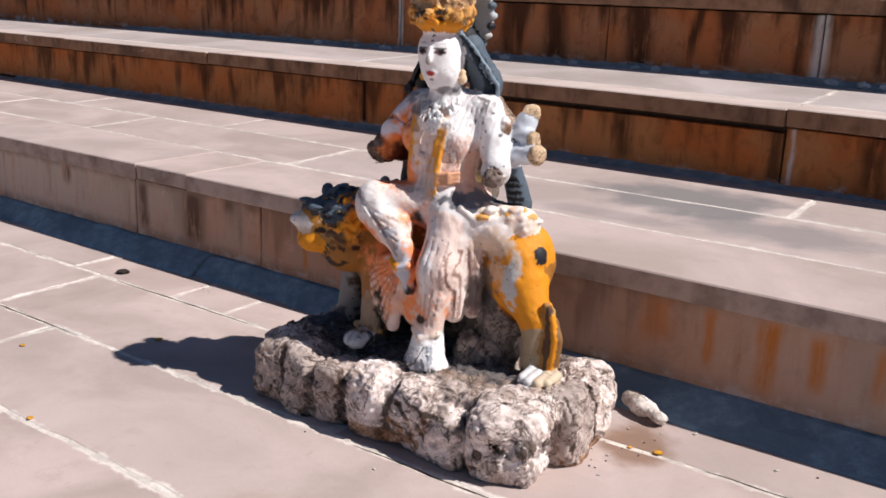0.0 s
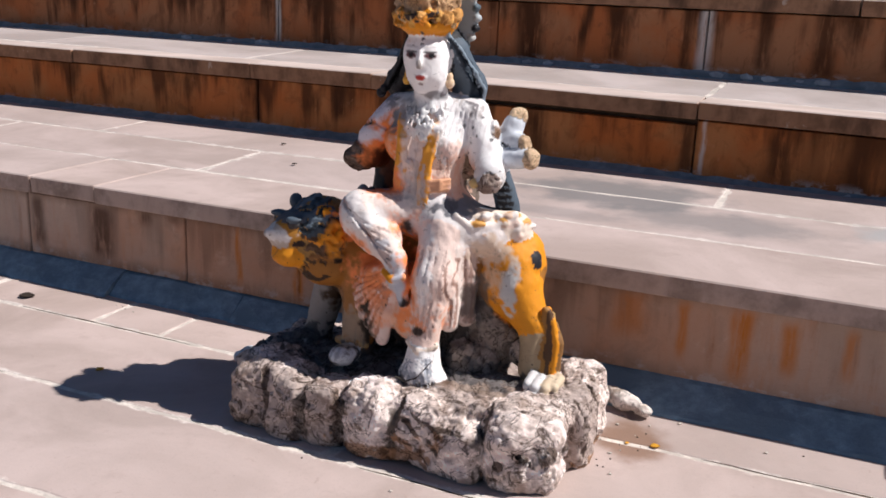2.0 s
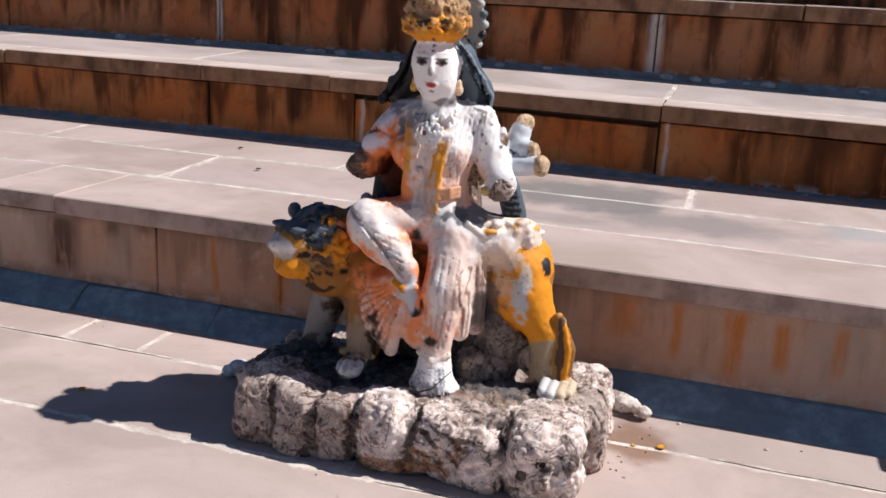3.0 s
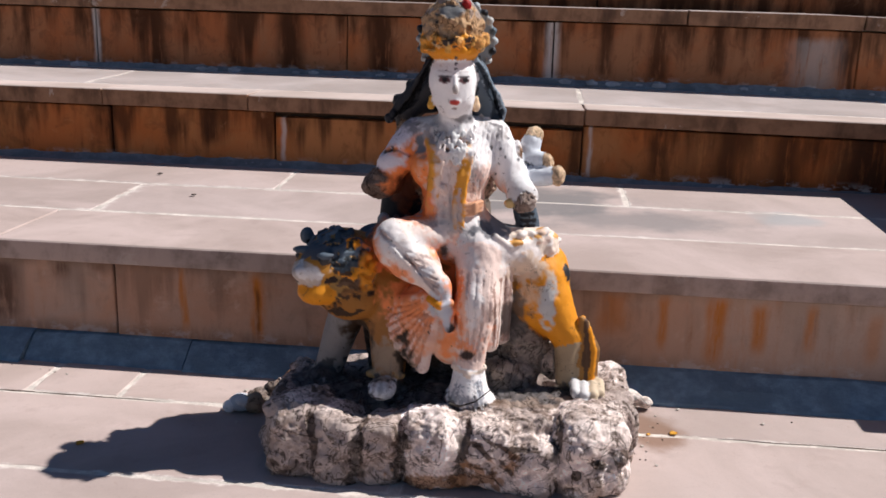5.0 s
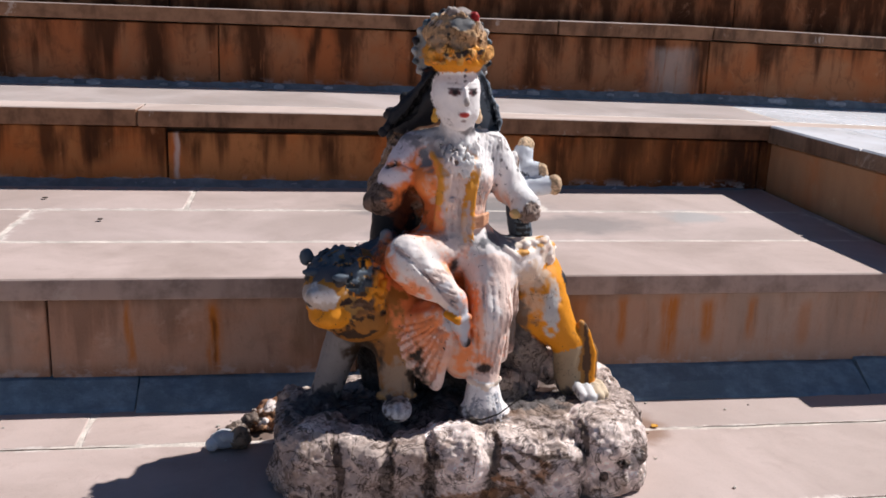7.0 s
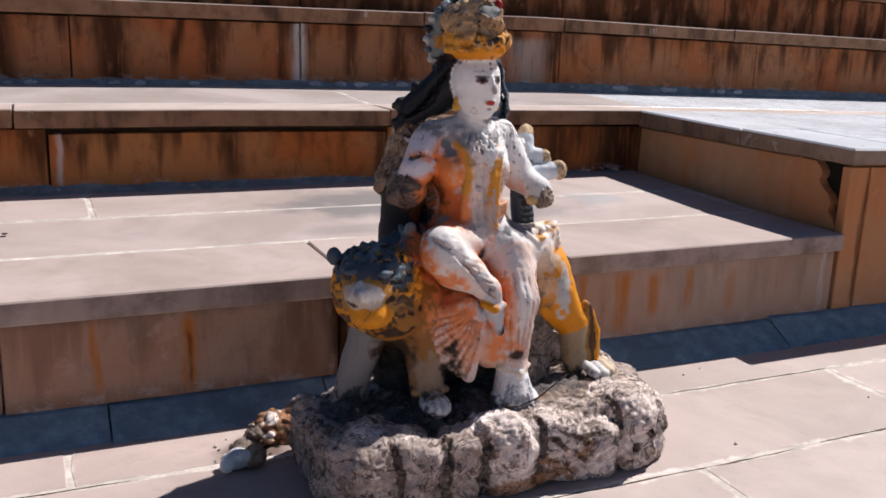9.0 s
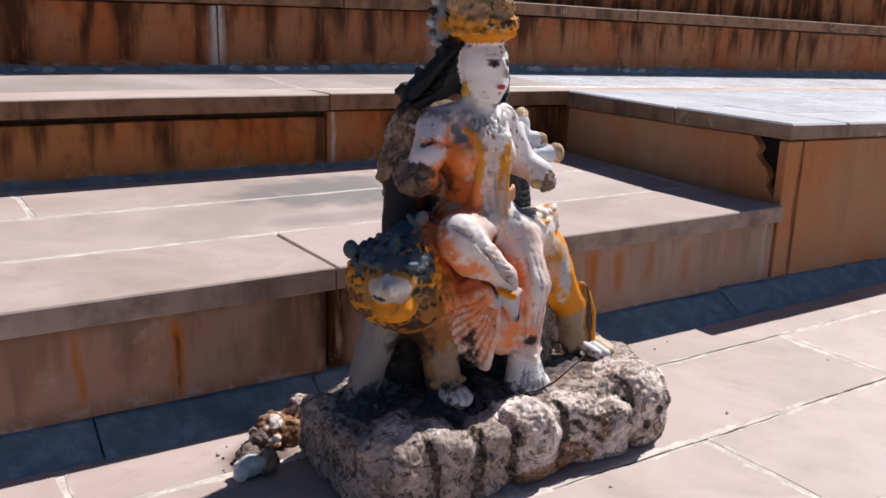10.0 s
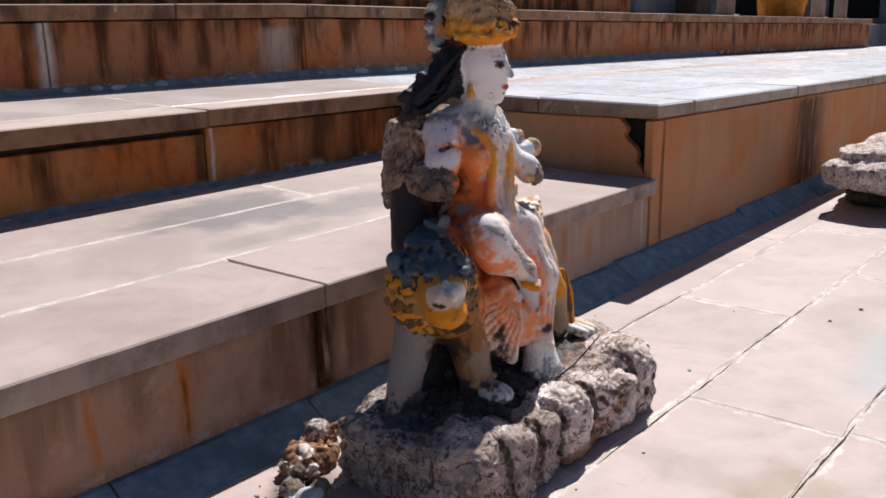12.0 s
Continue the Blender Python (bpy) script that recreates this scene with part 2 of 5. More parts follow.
riser_far = facing("riser_far", (0.35, 0.160, 0.080), SOOT, [
    (-1.82, 0.02, 0.57, 0.88, LIME, 0.7), (0.175, 0.035, 0.57, 0.88, LIME, 0.75), (0.10, 0.03, 0.60, 0.88, SOOT, 0.8),
    (-0.55, 0.08, 0.58, 0.88, SOOT, 0.95), (-0.18, 0.05, 0.62, 0.88, SOOT, 0.8), (-0.95, 0.08, 0.58, 0.88, SOOT, 0.95), (-1.55, 0.07, 0.58, 0.88, SOOT, 0.9), (0.40, 0.04, 0.62, 0.88, SOOT, 0.8), (0.85, 0.05, 0.64, 0.88, SOOT, 0.8), (-1.2, 0.05, 0.6, 0.88, SOOT, 0.8), (0.62, 0.06, 0.60, 0.88, SOOT, 0.85),
    (1.25, 0.12, 0.58, 0.82, (0.42, 0.38, 0.36), 0.6), (1.40, 0.015, 0.57, 0.88, SOOT, 0.8)], 0.95, 1.0, 0.60, 0.27)
# last entry: broad near-black patch on the wall behind the boulder
platform_face = facing("platform_face", (0.58, 0.33, 0.18), (0.16, 0.08, 0.04), [
    (1.43, 0.012, 0.06, 0.5, SOOT, 0.6), (2.95, 0.3, 0.0, 0.5, (0.05, 0.03, 0.02), 0.85)], 0.14, 0.15, 0.06, 0.45)
joint_pale = mortar("joint_pale", (0.82, 0.74, 0.67))
joint_mid = mortar("joint_mid", (0.50, 0.43, 0.39))
joint_dark = mortar("joint_dark", (0.10, 0.065, 0.045))
# bluer than grey cement: skylight tint of the shaded strip put into the colour
fillet_cement = mortar("fillet_cement", (0.26, 0.39, 0.50))
# near-black fill for openings, the darkness inside put into the colour
void_dark = plain("void_dark", (0.012, 0.009, 0.008), 0.95)


# ---- building helpers ----
def mesh_of(name, bm, material, smooth=False):
    me = bpy.data.meshes.new(name)
    if smooth:
        for f in bm.faces:
            f.smooth = True
    bm.to_mesh(me)
    bm.free()
    me.materials.append(material)
    return me


def part(name, bm, material, parent, label="", smooth=False):
    ob = new(name, mesh_of(name, bm, material, smooth))
    ob.parent = parent
    return tagged(ob, label)


def structure(name, bm, material, label, category):
    return tagged(new(name, mesh_of(name, bm, material)), label, category, kind="structure")


rng = random.Random(11)


def block(lo, hi, worn=0.004, wob=0.0015, bm=None):
    """A stone block with worn, chamfered edges and slightly uneven corners."""
    bm = bm or bmesh.new()
    made = bmesh.ops.create_cube(bm, size=1)["verts"]
    for v in made:
        v.co = Vector([lo[i] + (v.co[i] + 0.5) * (hi[i] - lo[i]) + rng.uniform(-wob, wob) for i in range(3)])
    if worn:
        bmesh.ops.bevel(bm, geom=[e for e in bm.edges if e.verts[0] in made], offset=worn, segments=1, affect="EDGES")
    return bm


def flag(x0, x1, y0, y1, z0, z1, ragged=0.005):
    """A paving flag: its outline chipped and uneven, its rim worn round."""
    bm = bmesh.new()
    ring = []
    for (ax, ay), (bx, by) in zip(((x0, y0), (x1, y0), (x1, y1), (x0, y1)), ((x1, y0), (x1, y1), (x0, y1), (x0, y0))):
        k = max(2, int(math.hypot(bx - ax, by - ay) / 0.07))
        ring += [(ax + (bx - ax) * i / k + rng.uniform(-ragged, ragged), ay + (by - ay) * i / k + rng.uniform(-ragged, ragged)) for i in range(k)]
    mx, my = (x0 + x1) / 2, (y0 + y1) / 2
    top = [bm.verts.new((x + (0.003 if x < mx else -0.003), y + (0.003 if y < my else -0.003), z1)) for x, y in ring]
    rim = [bm.verts.new((x, y, z1 - 0.0016)) for x, y in ring]
    low = [bm.verts.new((x, y, z0)) for x, y in ring]
    bm.faces.new(top)
    for a, b in ((top, rim), (rim, low)):
        for i in range(len(ring)):
            j = (i + 1) % len(ring)
            bm.faces.new((a[j], a[i], b[i], b[j]))
    return bm


def row_of(name, cuts, gap, make, material, parent, label=""):
    """Pieces from cut to cut along x, each an object."""
    for a, b in zip(cuts, cuts[1:]):
        part(name, make(a + gap / 2, b - gap / 2), material, parent, label)


def cuts_between(a, b, fixed, step):
    """Joints: the fixed ones, and regular ones outside them."""
    out = sorted(fixed)
    while out[0] - step > a:
        out.insert(0, out[0] - step * rng.uniform(0.85, 1.15))
    while out[-1] + step < b:
        out.append(out[-1] + step * rng.uniform(0.85, 1.15))
    return [a] + out + [b]


# ---- ground and steps ----
FAR_L, FAR_R = -9.0, 14.0
bm = bmesh.new()
for a, b in (((-400, -400), (400, 400)),):
    vs = [bm.verts.new((x, y, -0.0011)) for x, y in ((a[0], a[1]), (b[0], a[1]), (b[0], b[1]), (a[0], b[1]))]
    bm.faces.new(vs)
ground = structure("ground", bm, joint_pale, "pale mortar bed under the landing's paving", "ground")
FLOOR_ROWS = [(-0.26, -0.02, [-1.52, -1.05, -0.83, 0.16, 1.95]), (-0.605, -0.26, [-1.38, -0.12, 1.07]), (-0.955, -0.605, [-1.09, 0.365, 1.62]),
              (-1.30, -0.955, [-0.72, 0.39, 1.35]), (-1.65, -1.30, [-1.0, 0.1, 1.0])]
for y0, y1, fixed in FLOOR_ROWS:
    row_of("paving_slab", cuts_between(-5.2, 7.0, fixed, 1.05), 0.014,
           lambda a, b: flag(a, b, y0 + 0.006, y1 - 0.006, -0.03, rng.uniform(-0.0003, 0.0006)), floor_stone, ground)
for k in range(3):
    y1 = -1.65 - k * 0.6
    row_of("paving_slab", cuts_between(-5.2, 7.0, [rng.uniform(-0.5, 0.5)], 1.3), 0.009,
           lambda a, b: block((a, y1 - 0.5955, -0.04), (b, y1 - 0.0045, 0.0), 0.003, 0.0012), floor_stone, ground)
outer = structure("outer_ground", block((-200, -200, -0.05), (200, -3.455, 0.001), 0), outer_stone, "beige sandstone landing that runs on level", "ground")


def crack(y, x0, x1, parent):
    """A thin dark crack that wanders along a mortar joint."""
    bm = bmesh.new()
    k = int((x1 - x0) / 0.03)
    drift = 0.0
    rows_ = []
    for i in range(k + 1):
        drift = 0.8 * drift + rng.uniform(-0.0018, 0.0018)
        w = 0.0026 * max(0.15, abs(math.sin(math.pi * i / k)) ** 0.4) * rng.uniform(0.4, 1.3)
        x = x0 + (x1 - x0) * i / k
        rows_.append([bm.verts.new((x, y + drift + s_ * w, -0.0004)) for s_ in (-1, 1)])
    for p, q in zip(rows_, rows_[1:]):
        bm.faces.new((p[0], q[0], q[1], p[1]))
    part("crack", bm, joint_dark, parent, "dark crack along the mortar joint")


for y, x0, x1 in ((-0.609, -0.05, 0.62), (-0.603, 0.70, 1.25), (-0.957, 0.02, 0.45), (-0.953, 0.52, 1.30), (-0.262, -1.30, -0.72), (-0.258, 0.55, 1.10), (-0.607, -1.45, -0.98)):
    crack(y, x0, x1, ground)


def ghat_step(name, x0, x1, y_face, y_back, z_foot, z_top, lip, face_mat, lip_mat, top_mat, face_cuts, lip_cuts, rows, label, rise=0.0, bond=None, sunk=None):
    """One long step: a dark mortar core with facing panels, a jutting coping and rows of tread slabs."""
    z_lip = z_top - lip
    core = structure(name, block((x0, y_face + 0.03, -0.03), (x1, y_back + 0.05, z_lip - 0.002), 0), bond or joint_dark, label, "step")
    lift = max(rise, 0.0)
    bed = part("mortar_bed", block((x0, rows[0] - 0.02, z_lip - 0.004), (x1, y_back + 0.03, z_top - 0.0012), 0, 0), joint_pale, core, "pale mortar between the slabs")
    if lift:
        for v in bed.data.vertices:
            v.co.z += lift * max(0.0, (v.co.y - rows[0]) / (y_back - rows[0])) if v.co.z > z_lip else 0
    row_of("facing_panel", face_cuts, 0.006, lambda a, b: block((a, y_face + rng.uniform(-0.002, 0.002), z_foot), (b, y_face + 0.035, z_lip - (0.022 if sunk and sunk[0] < (a + b) / 2 < sunk[1] else 0.006)), 0.003, 0.0015), face_mat, core)
    y_lip = rows[0]
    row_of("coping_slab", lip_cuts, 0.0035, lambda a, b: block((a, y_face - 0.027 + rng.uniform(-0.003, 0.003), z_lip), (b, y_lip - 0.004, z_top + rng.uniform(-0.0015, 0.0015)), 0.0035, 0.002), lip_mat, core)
    for i, (ya, yb) in enumerate(zip(rows, rows[1:])):
        za, zb = (z_top + lift * (q - rows[0]) / (y_back - rows[0]) for q in (ya, yb))
        fixed = TREAD_CUTS.get((name, i), [rng.uniform(-0.5, 0.5)])
        for a, b in zip(*(lambda c: (c, c[1:]))(cuts_between(x0, x1, fixed, 1.05))):
            bm = flag(a + 0.006, b - 0.006, ya + 0.006, yb - 0.006, z_lip, z_top + rng.uniform(-0.0003, 0.0006))
            for v in bm.verts:
                if v.co.z > z_lip + 0.02:
                    v.co.z += (za - z_top) + (zb - za) * (v.co.y - ya) / (yb - ya)
            part("tread_slab", bm, platform_glare if name == "step_2" and a > 1.3 else top_mat, core)
    return core


TREAD_CUTS = {("step_1", 0): [-2.3, -1.15, 1.32], ("step_1", 1): [-1.9, -0.71, 0.42], ("step_2", 0): [-1.6, 0.285, 1.5]}
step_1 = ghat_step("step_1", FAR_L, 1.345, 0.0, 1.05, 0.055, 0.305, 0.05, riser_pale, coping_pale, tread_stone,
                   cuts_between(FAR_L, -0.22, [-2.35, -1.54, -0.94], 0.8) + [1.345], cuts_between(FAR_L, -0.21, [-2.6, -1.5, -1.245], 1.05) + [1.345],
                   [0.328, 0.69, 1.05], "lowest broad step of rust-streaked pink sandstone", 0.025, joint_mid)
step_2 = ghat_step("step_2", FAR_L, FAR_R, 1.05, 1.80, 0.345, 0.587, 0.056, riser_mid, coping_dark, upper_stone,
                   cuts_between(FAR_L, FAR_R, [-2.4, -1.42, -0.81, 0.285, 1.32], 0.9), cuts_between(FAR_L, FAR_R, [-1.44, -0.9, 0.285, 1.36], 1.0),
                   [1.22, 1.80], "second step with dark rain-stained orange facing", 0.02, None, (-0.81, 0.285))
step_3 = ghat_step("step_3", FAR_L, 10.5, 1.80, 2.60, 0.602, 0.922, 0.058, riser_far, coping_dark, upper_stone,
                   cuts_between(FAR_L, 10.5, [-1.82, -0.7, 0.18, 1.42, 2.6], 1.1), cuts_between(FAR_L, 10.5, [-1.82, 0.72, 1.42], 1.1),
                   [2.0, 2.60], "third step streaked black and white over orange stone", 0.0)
step_4 = ghat_step("step_4", FAR_L, 6.0, 2.60, 3.40, 0.925, 1.23, 0.05, riser_far, coping_dark, upper_stone,
                   cuts_between(FAR_L, 6.0, [-1.0, 0.4, 1.9], 1.1), cuts_between(FAR_L, 6.0, [0.0], 1.1),
                   [2.8, 3.40], "fourth step of stained orange sandstone", 0.0)
step_5 = ghat_step("step_5", FAR_L, 5.2, 3.40, 4.60, 1.235, 1.53, 0.05, riser_far, coping_dark, upper_stone,
                   cuts_between(FAR_L, 5.2, [0.3], 1.1), cuts_between(FAR_L, 5.2, [0.0], 1.1),
                   [3.6, 4.60], "uppermost step of stained orange sandstone", 0.0)

# platform beside step 1, level with step 2
platform = structure("platform", block((1.40, 0.03, -0.03), (FAR_R, 1.10, 0.505), 0), joint_dark, "raised sandstone platform that juts out level with the second step", "platform")
row_of("facing_panel", [1.357, 1.44, 2.88, 4.1, 5.6, 7.4, 10.0, FAR_R], 0.005, lambda a, b: block((a, rng.uniform(-0.002, 0.002), -0.02), (b, 0.035, 0.503), 0.003, 0.001), platform_face, platform)
part("side_panel", block((1.357, 0.22, 0.30), (1.405, 1.045, 0.503), 0.004, 0.002), platform_face, platform)
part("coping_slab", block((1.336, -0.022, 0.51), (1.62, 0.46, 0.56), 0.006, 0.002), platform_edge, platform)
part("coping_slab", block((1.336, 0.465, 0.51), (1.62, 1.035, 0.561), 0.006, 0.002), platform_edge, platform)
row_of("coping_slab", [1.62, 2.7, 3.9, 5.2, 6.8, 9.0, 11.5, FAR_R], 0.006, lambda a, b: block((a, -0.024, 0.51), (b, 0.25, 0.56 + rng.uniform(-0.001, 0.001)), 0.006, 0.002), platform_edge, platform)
for ya, yb in ((0.255, 0.64), (0.645, 1.05)):
    row_of("platform_slab", [1.623, 2.5, 3.6, 4.6, 5.9, 7.5, 9.5, FAR_R], 0.004, lambda a, b: block((a, ya, 0.5), (b, yb, 0.56), 0.002, 0.0008), platform_glare, platform)

# the platform's top rises towards the second step
for ob in platform.children:
    for v in ob.data.vertices:
        if v.co.z > 0.54:
            v.co.z += 0.012 * min(1.0, max(0.0, v.co.y / 1.05))

# broken-away end of the side panel: a ragged dark opening beside the corner
bm = bmesh.new()
left = [(0.22 + 0.06 * math.sin(z * 31) + rng.uniform(-0.012, 0.012), z) for z in np.linspace(0.30, 0.505, 16)]
edge = []
for y, z in left:
    w = 0.045 + 0.085 * max(0.0, (z - 0.34) / 0.16) + 0.012 * math.sin(z * 75)
    edge.append((w + rng.uniform(-0.003, 0.003), z))
for x in (1.357, 1.400):
    for (y, z) in edge:
        bm.verts.new((x, y, z))
        bm.verts.new((x, 0.222, z))
bm.verts.ensure_lookup_table()
m = len(edge) * 2
for i in range(len(edge) - 1):
    a = 2 * i
    bm.faces.new([bm.verts[q] for q in (a, a + 1, a + 3, a + 2)])
    bm.faces.new([bm.verts[q] for q in (m + a, m + a + 2, m + a + 3, m + a + 1)])
    bm.faces.new([bm.verts[q] for q in (a, a + 2, m + a + 2, m + a)])
part("broken_panel", bm, platform_face, platform, "side panel with a ragged broken edge")
# black sheet just inside the opening, in place of its unlit depth
part("hollow", block((1.390, 0.03, 0.30), (1.399, 0.30, 0.503), 0, 0), void_dark, platform, "black sheet standing in for the dark hollow behind the broken panel")

# sloping cement fillet along the foot of the walls, laid in lengths
fillet = structure("fillet", block((FAR_L, -0.02, -0.02), (FAR_R, 0.02, 0.03), 0), fillet_cement, "grey cement fillet along the foot of the wall", "fillet")
x = FAR_L
while x < FAR_R:
    w = rng.uniform(0.35, 0.95) if x < 1.3 else rng.uniform(0.18, 0.4)
    bm = bmesh.new()
    d, h = 0.085 + rng.uniform(-0.012, 0.012), 0.062 + rng.uniform(-0.008, 0.008)
    n = max(2, int(w / 0.06))
    prof = ((0.01, -0.01), (0.01, h), (-0.012, h - 0.004), (-d * 0.6, h * 0.5), (-d, 0.006), (-d - 0.012, -0.01))
    grid = [[bm.verts.new((x + w * i / n - (0.004 if i == n else 0), py + rng.uniform(-0.004, 0.004), pz + rng.uniform(-0.003, 0.003))) for py, pz in prof] for i in range(n + 1)]
    for p, q in zip(grid, grid[1:]):
        for i in range(len(prof) - 1):
            bm.faces.new((p[i], p[i + 1], q[i + 1], q[i]))
    for end in (grid[0], grid[-1]):
        bm.faces.new(end)
    bmesh.ops.recalc_face_normals(bm, faces=bm.faces)
    part("fillet_length", bm, fillet_cement, fillet)
    x += w


mortar_grey = mortar("mortar_grey", (0.30, 0.35, 0.39))


def run_of_mortar(parent, x0, x1, y, z, deep, tall):
    """Rough mortar fillet in the angle between a tread and the riser behind it, in lengths."""
    x = x0
    while x < x1:
        w = min(rng.uniform(0.3, 0.9), x1 - x + 0.01)
        k = max(3, int(w / 0.04))
        bm = bmesh.new()
        grid = []
        for i in range(k + 1):
            d, h = deep * rng.uniform(0.8, 1.15), tall * rng.uniform(0.75, 1.15)
            grid.append([bm.verts.new((x + w * i / k, y + py, z + pz)) for py, pz in ((0.004, -0.03), (0.004, h), (-d * 0.35, h * 0.62), (-d, 0.002), (-d - 0.004, -0.03))])
        for p, q in zip(grid, grid[1:]):
            for i in range(4):
                bm.faces.new((p[i], p[i + 1], q[i + 1], q[i]))
        for end in (grid[0], grid[-1]):
            bm.faces.new(end)
        bmesh.ops.recalc_face_normals(bm, faces=bm.faces)
        part("mortar_fillet", bm, mortar_grey, parent, "rough grey mortar in the angle")
        x += w


run_of_mortar(step_2, -4.0, 1.33, 1.05, 0.328, 0.042, 0.026)
run_of_mortar(step_3, -4.0, 6.0, 1.80, 0.606, 0.024, 0.026)
lime_lump = mortar("lime_lump", (0.62, 0.65, 0.70))
for _ in range(46):
    x, back = rng.uniform(-2.6, 2.6), rng.random() < 0.7
    y, z, r = (1.782, 0.613, rng.uniform(0.010, 0.024)) if back else (1.036, 0.334, rng.uniform(0.006, 0.014))
    if not back and x > 1.25:
        continue
    bm = bmesh.new()
    bmesh.ops.create_icosphere(bm, subdivisions=1, radius=r)
    for v in bm.verts:
        v.co = Vector((v.co.x * 1.7, v.co.y * 0.7, v.co.z * 0.8)) * rng.uniform(0.7, 1.2) + Vector((x, y, z))
    part("mortar_lump", bm, lime_lump, step_3 if back else step_2, "whitish lump of lime mortar")


# ---- sculpted stone: smooth unions of rounded forms, skinned as one mesh ----
def lattice(p, scale, seed):
    """Smooth value noise in -1 .. 1 at the points p."""
    q = p * scale
    i = np.floor(q).astype(np.int64)
    f = q - i
    f = f * f * (3 - 2 * f)
    total = np.zeros(len(p))
    for dx in (0, 1):
        for dy in (0, 1):
            for dz in (0, 1):
                k = (i[:, 0] + dx) * 73856093 ^ (i[:, 1] + dy) * 19349663 ^ (i[:, 2] + dz) * 83492791 ^ (seed * 2654435761)
                k = (k ^ (k >> 13)) * 1274126177 & 0x7FFFFFFF
                k = (k ^ (k >> 15)) & 0xFFFF
                w = (f[:, 0] if dx else 1 - f[:, 0]) * (f[:, 1] if dy else 1 - f[:, 1]) * (f[:, 2] if dz else 1 - f[:, 2])
                total += w * (k / 32767.5 - 1)
    return total


def cloudy(p, scale, seed, octaves=3):
    return sum(lattice(p, scale * 2 ** o, seed + o) * 0.55 ** o for o in range(octaves))


class Sculpture:
    def __init__(self, lo, hi, h):
        self.lo, self.h = np.array(lo), h
        self.size = np.ceil((np.array(hi) - self.lo) / h).astype(int) + 1
        self.d = np.full(self.size, 0.2, np.float32)
        self.who = np.zeros(self.size, np.int16)
        self.looks = [((0.3, 0.3, 0.3), "rock")]
        self.marks = []

    def window(self, lo, hi):
        a = np.clip(np.floor((np.array(lo) - self.lo) / self.h).astype(int), 0, self.size - 1)
        b = np.clip(np.ceil((np.array(hi) - self.lo) / self.h).astype(int) + 1, 1, self.size)
        ax = [self.lo[i] + self.h * np.arange(a[i], b[i], dtype=np.float32) for i in range(3)]
        return tuple(slice(a[i], b[i]) for i in range(3)), (ax[0][:, None, None], ax[1][None, :, None], ax[2][None, None, :])

    def join(self, win, d, look, k, cut=False):
        self.looks.append(look)
        old = self.d[win]
        if cut:
            near = -d > old - 0.002
            self.d[win] = np.maximum(old, -d)
        else:
            near = d < old
            if k > 0:
                e = np.maximum(k - np.abs(old - d), 0) / k
                self.d[win] = np.minimum(old, d) - e * e * k * 0.25
            else:
                self.d[win] = np.minimum(old, d)
        self.who[win] = np.where(near, len(self.looks) - 1, self.who[win])

    def egg(self, c, r, tint, kind="paint", k=0.012, turn=0.0, cut=False, square=False):
        """An ellipsoid, or a squarer boulder, at c, turned about z by degrees."""
        m = max(r) + 0.03
        win, (x, y, z) = self.window([c[i] - m for i in range(3)], [c[i] + m for i in range(3)])
        x, y, z = x - c[0], y - c[1], z - c[2]
        if turn:
            s, t = math.sin(radians(turn)), math.cos(radians(turn))
            x, y = x * t + y * s, y * t - x * s
        if square:
            a = ((np.abs(x) / r[0]) ** 3.4 + (np.abs(y) / r[1]) ** 3.4 + (np.abs(z) / r[2]) ** 3.4) ** (1 / 3.4)
            return self.join(win, ((a - 1) * min(r)).astype(np.float32), (tint, kind), k, cut)
        a = np.sqrt((x / r[0]) ** 2 + (y / r[1]) ** 2 + (z / r[2]) ** 2)
        b = np.sqrt((x / r[0] ** 2) ** 2 + (y / r[1] ** 2) ** 2 + (z / r[2] ** 2) ** 2) + 1e-6
        self.join(win, (a * (a - 1) / b).astype(np.float32), (tint, kind), k, cut)

    def limb(self, a, b, ra, rb, tint, kind="paint", k=0.012, cut=False):
        """A tapered rounded rod from a to b."""
        m = max(ra, rb) + 0.03
        win, (x, y, z) = self.window([min(a[i], b[i]) - m for i in range(3)], [max(a[i], b[i]) + m for i in range(3)])
        v = [b[i] - a[i] for i in range(3)]
        t = np.clip(((x - a[0]) * v[0] + (y - a[1]) * v[1] + (z - a[2]) * v[2]) / (sum(q * q for q in v) + 1e-9), 0, 1)
        d = np.sqrt((x - a[0] - t * v[0]) ** 2 + (y - a[1] - t * v[1]) ** 2 + (z - a[2] - t * v[2]) ** 2) - (ra + (rb - ra) * t)
        self.join(win, d.astype(np.float32), (tint, kind), k, cut)

    def cord(self, pts, r, tint, kind="paint", k=0.005, cut=False):
        for a, b in zip(pts, pts[1:]):
            self.limb(a, b, r, r, tint, kind, k, cut)

    def groove(self, line, r, tint):
        """A furrow along a line of (x, z), laid on the surface that faces -y."""
        path = []
        for (xa, za), (xb, zb) in zip(line, line[1:]):
            k = max(2, int(math.hypot(xb - xa, zb - za) / 0.006))
            for j in range(k + 1):
                x, z = xa + (xb - xa) * j / k, za + (zb - za) * j / k
                i, m = int((x - self.lo[0]) / self.h), int((z - self.lo[2]) / self.h)
                solid = np.flatnonzero(self.d[i, :, m] < 0)
                path.append((x, self.lo[1] + self.h * solid[0], z) if len(solid) else None)
        for a, b in zip(path, path[1:]):
            if a and b and abs(a[1] - b[1]) < 0.03:
                self.limb(a, b, r, r, tint, "paint", 0, True)

    def mark(self, c, r, tint, ragged=0.3, much=1.0, keep=False, sharp=6.0):
        """Paint or bare patches on the surface, inside an ellipsoid."""
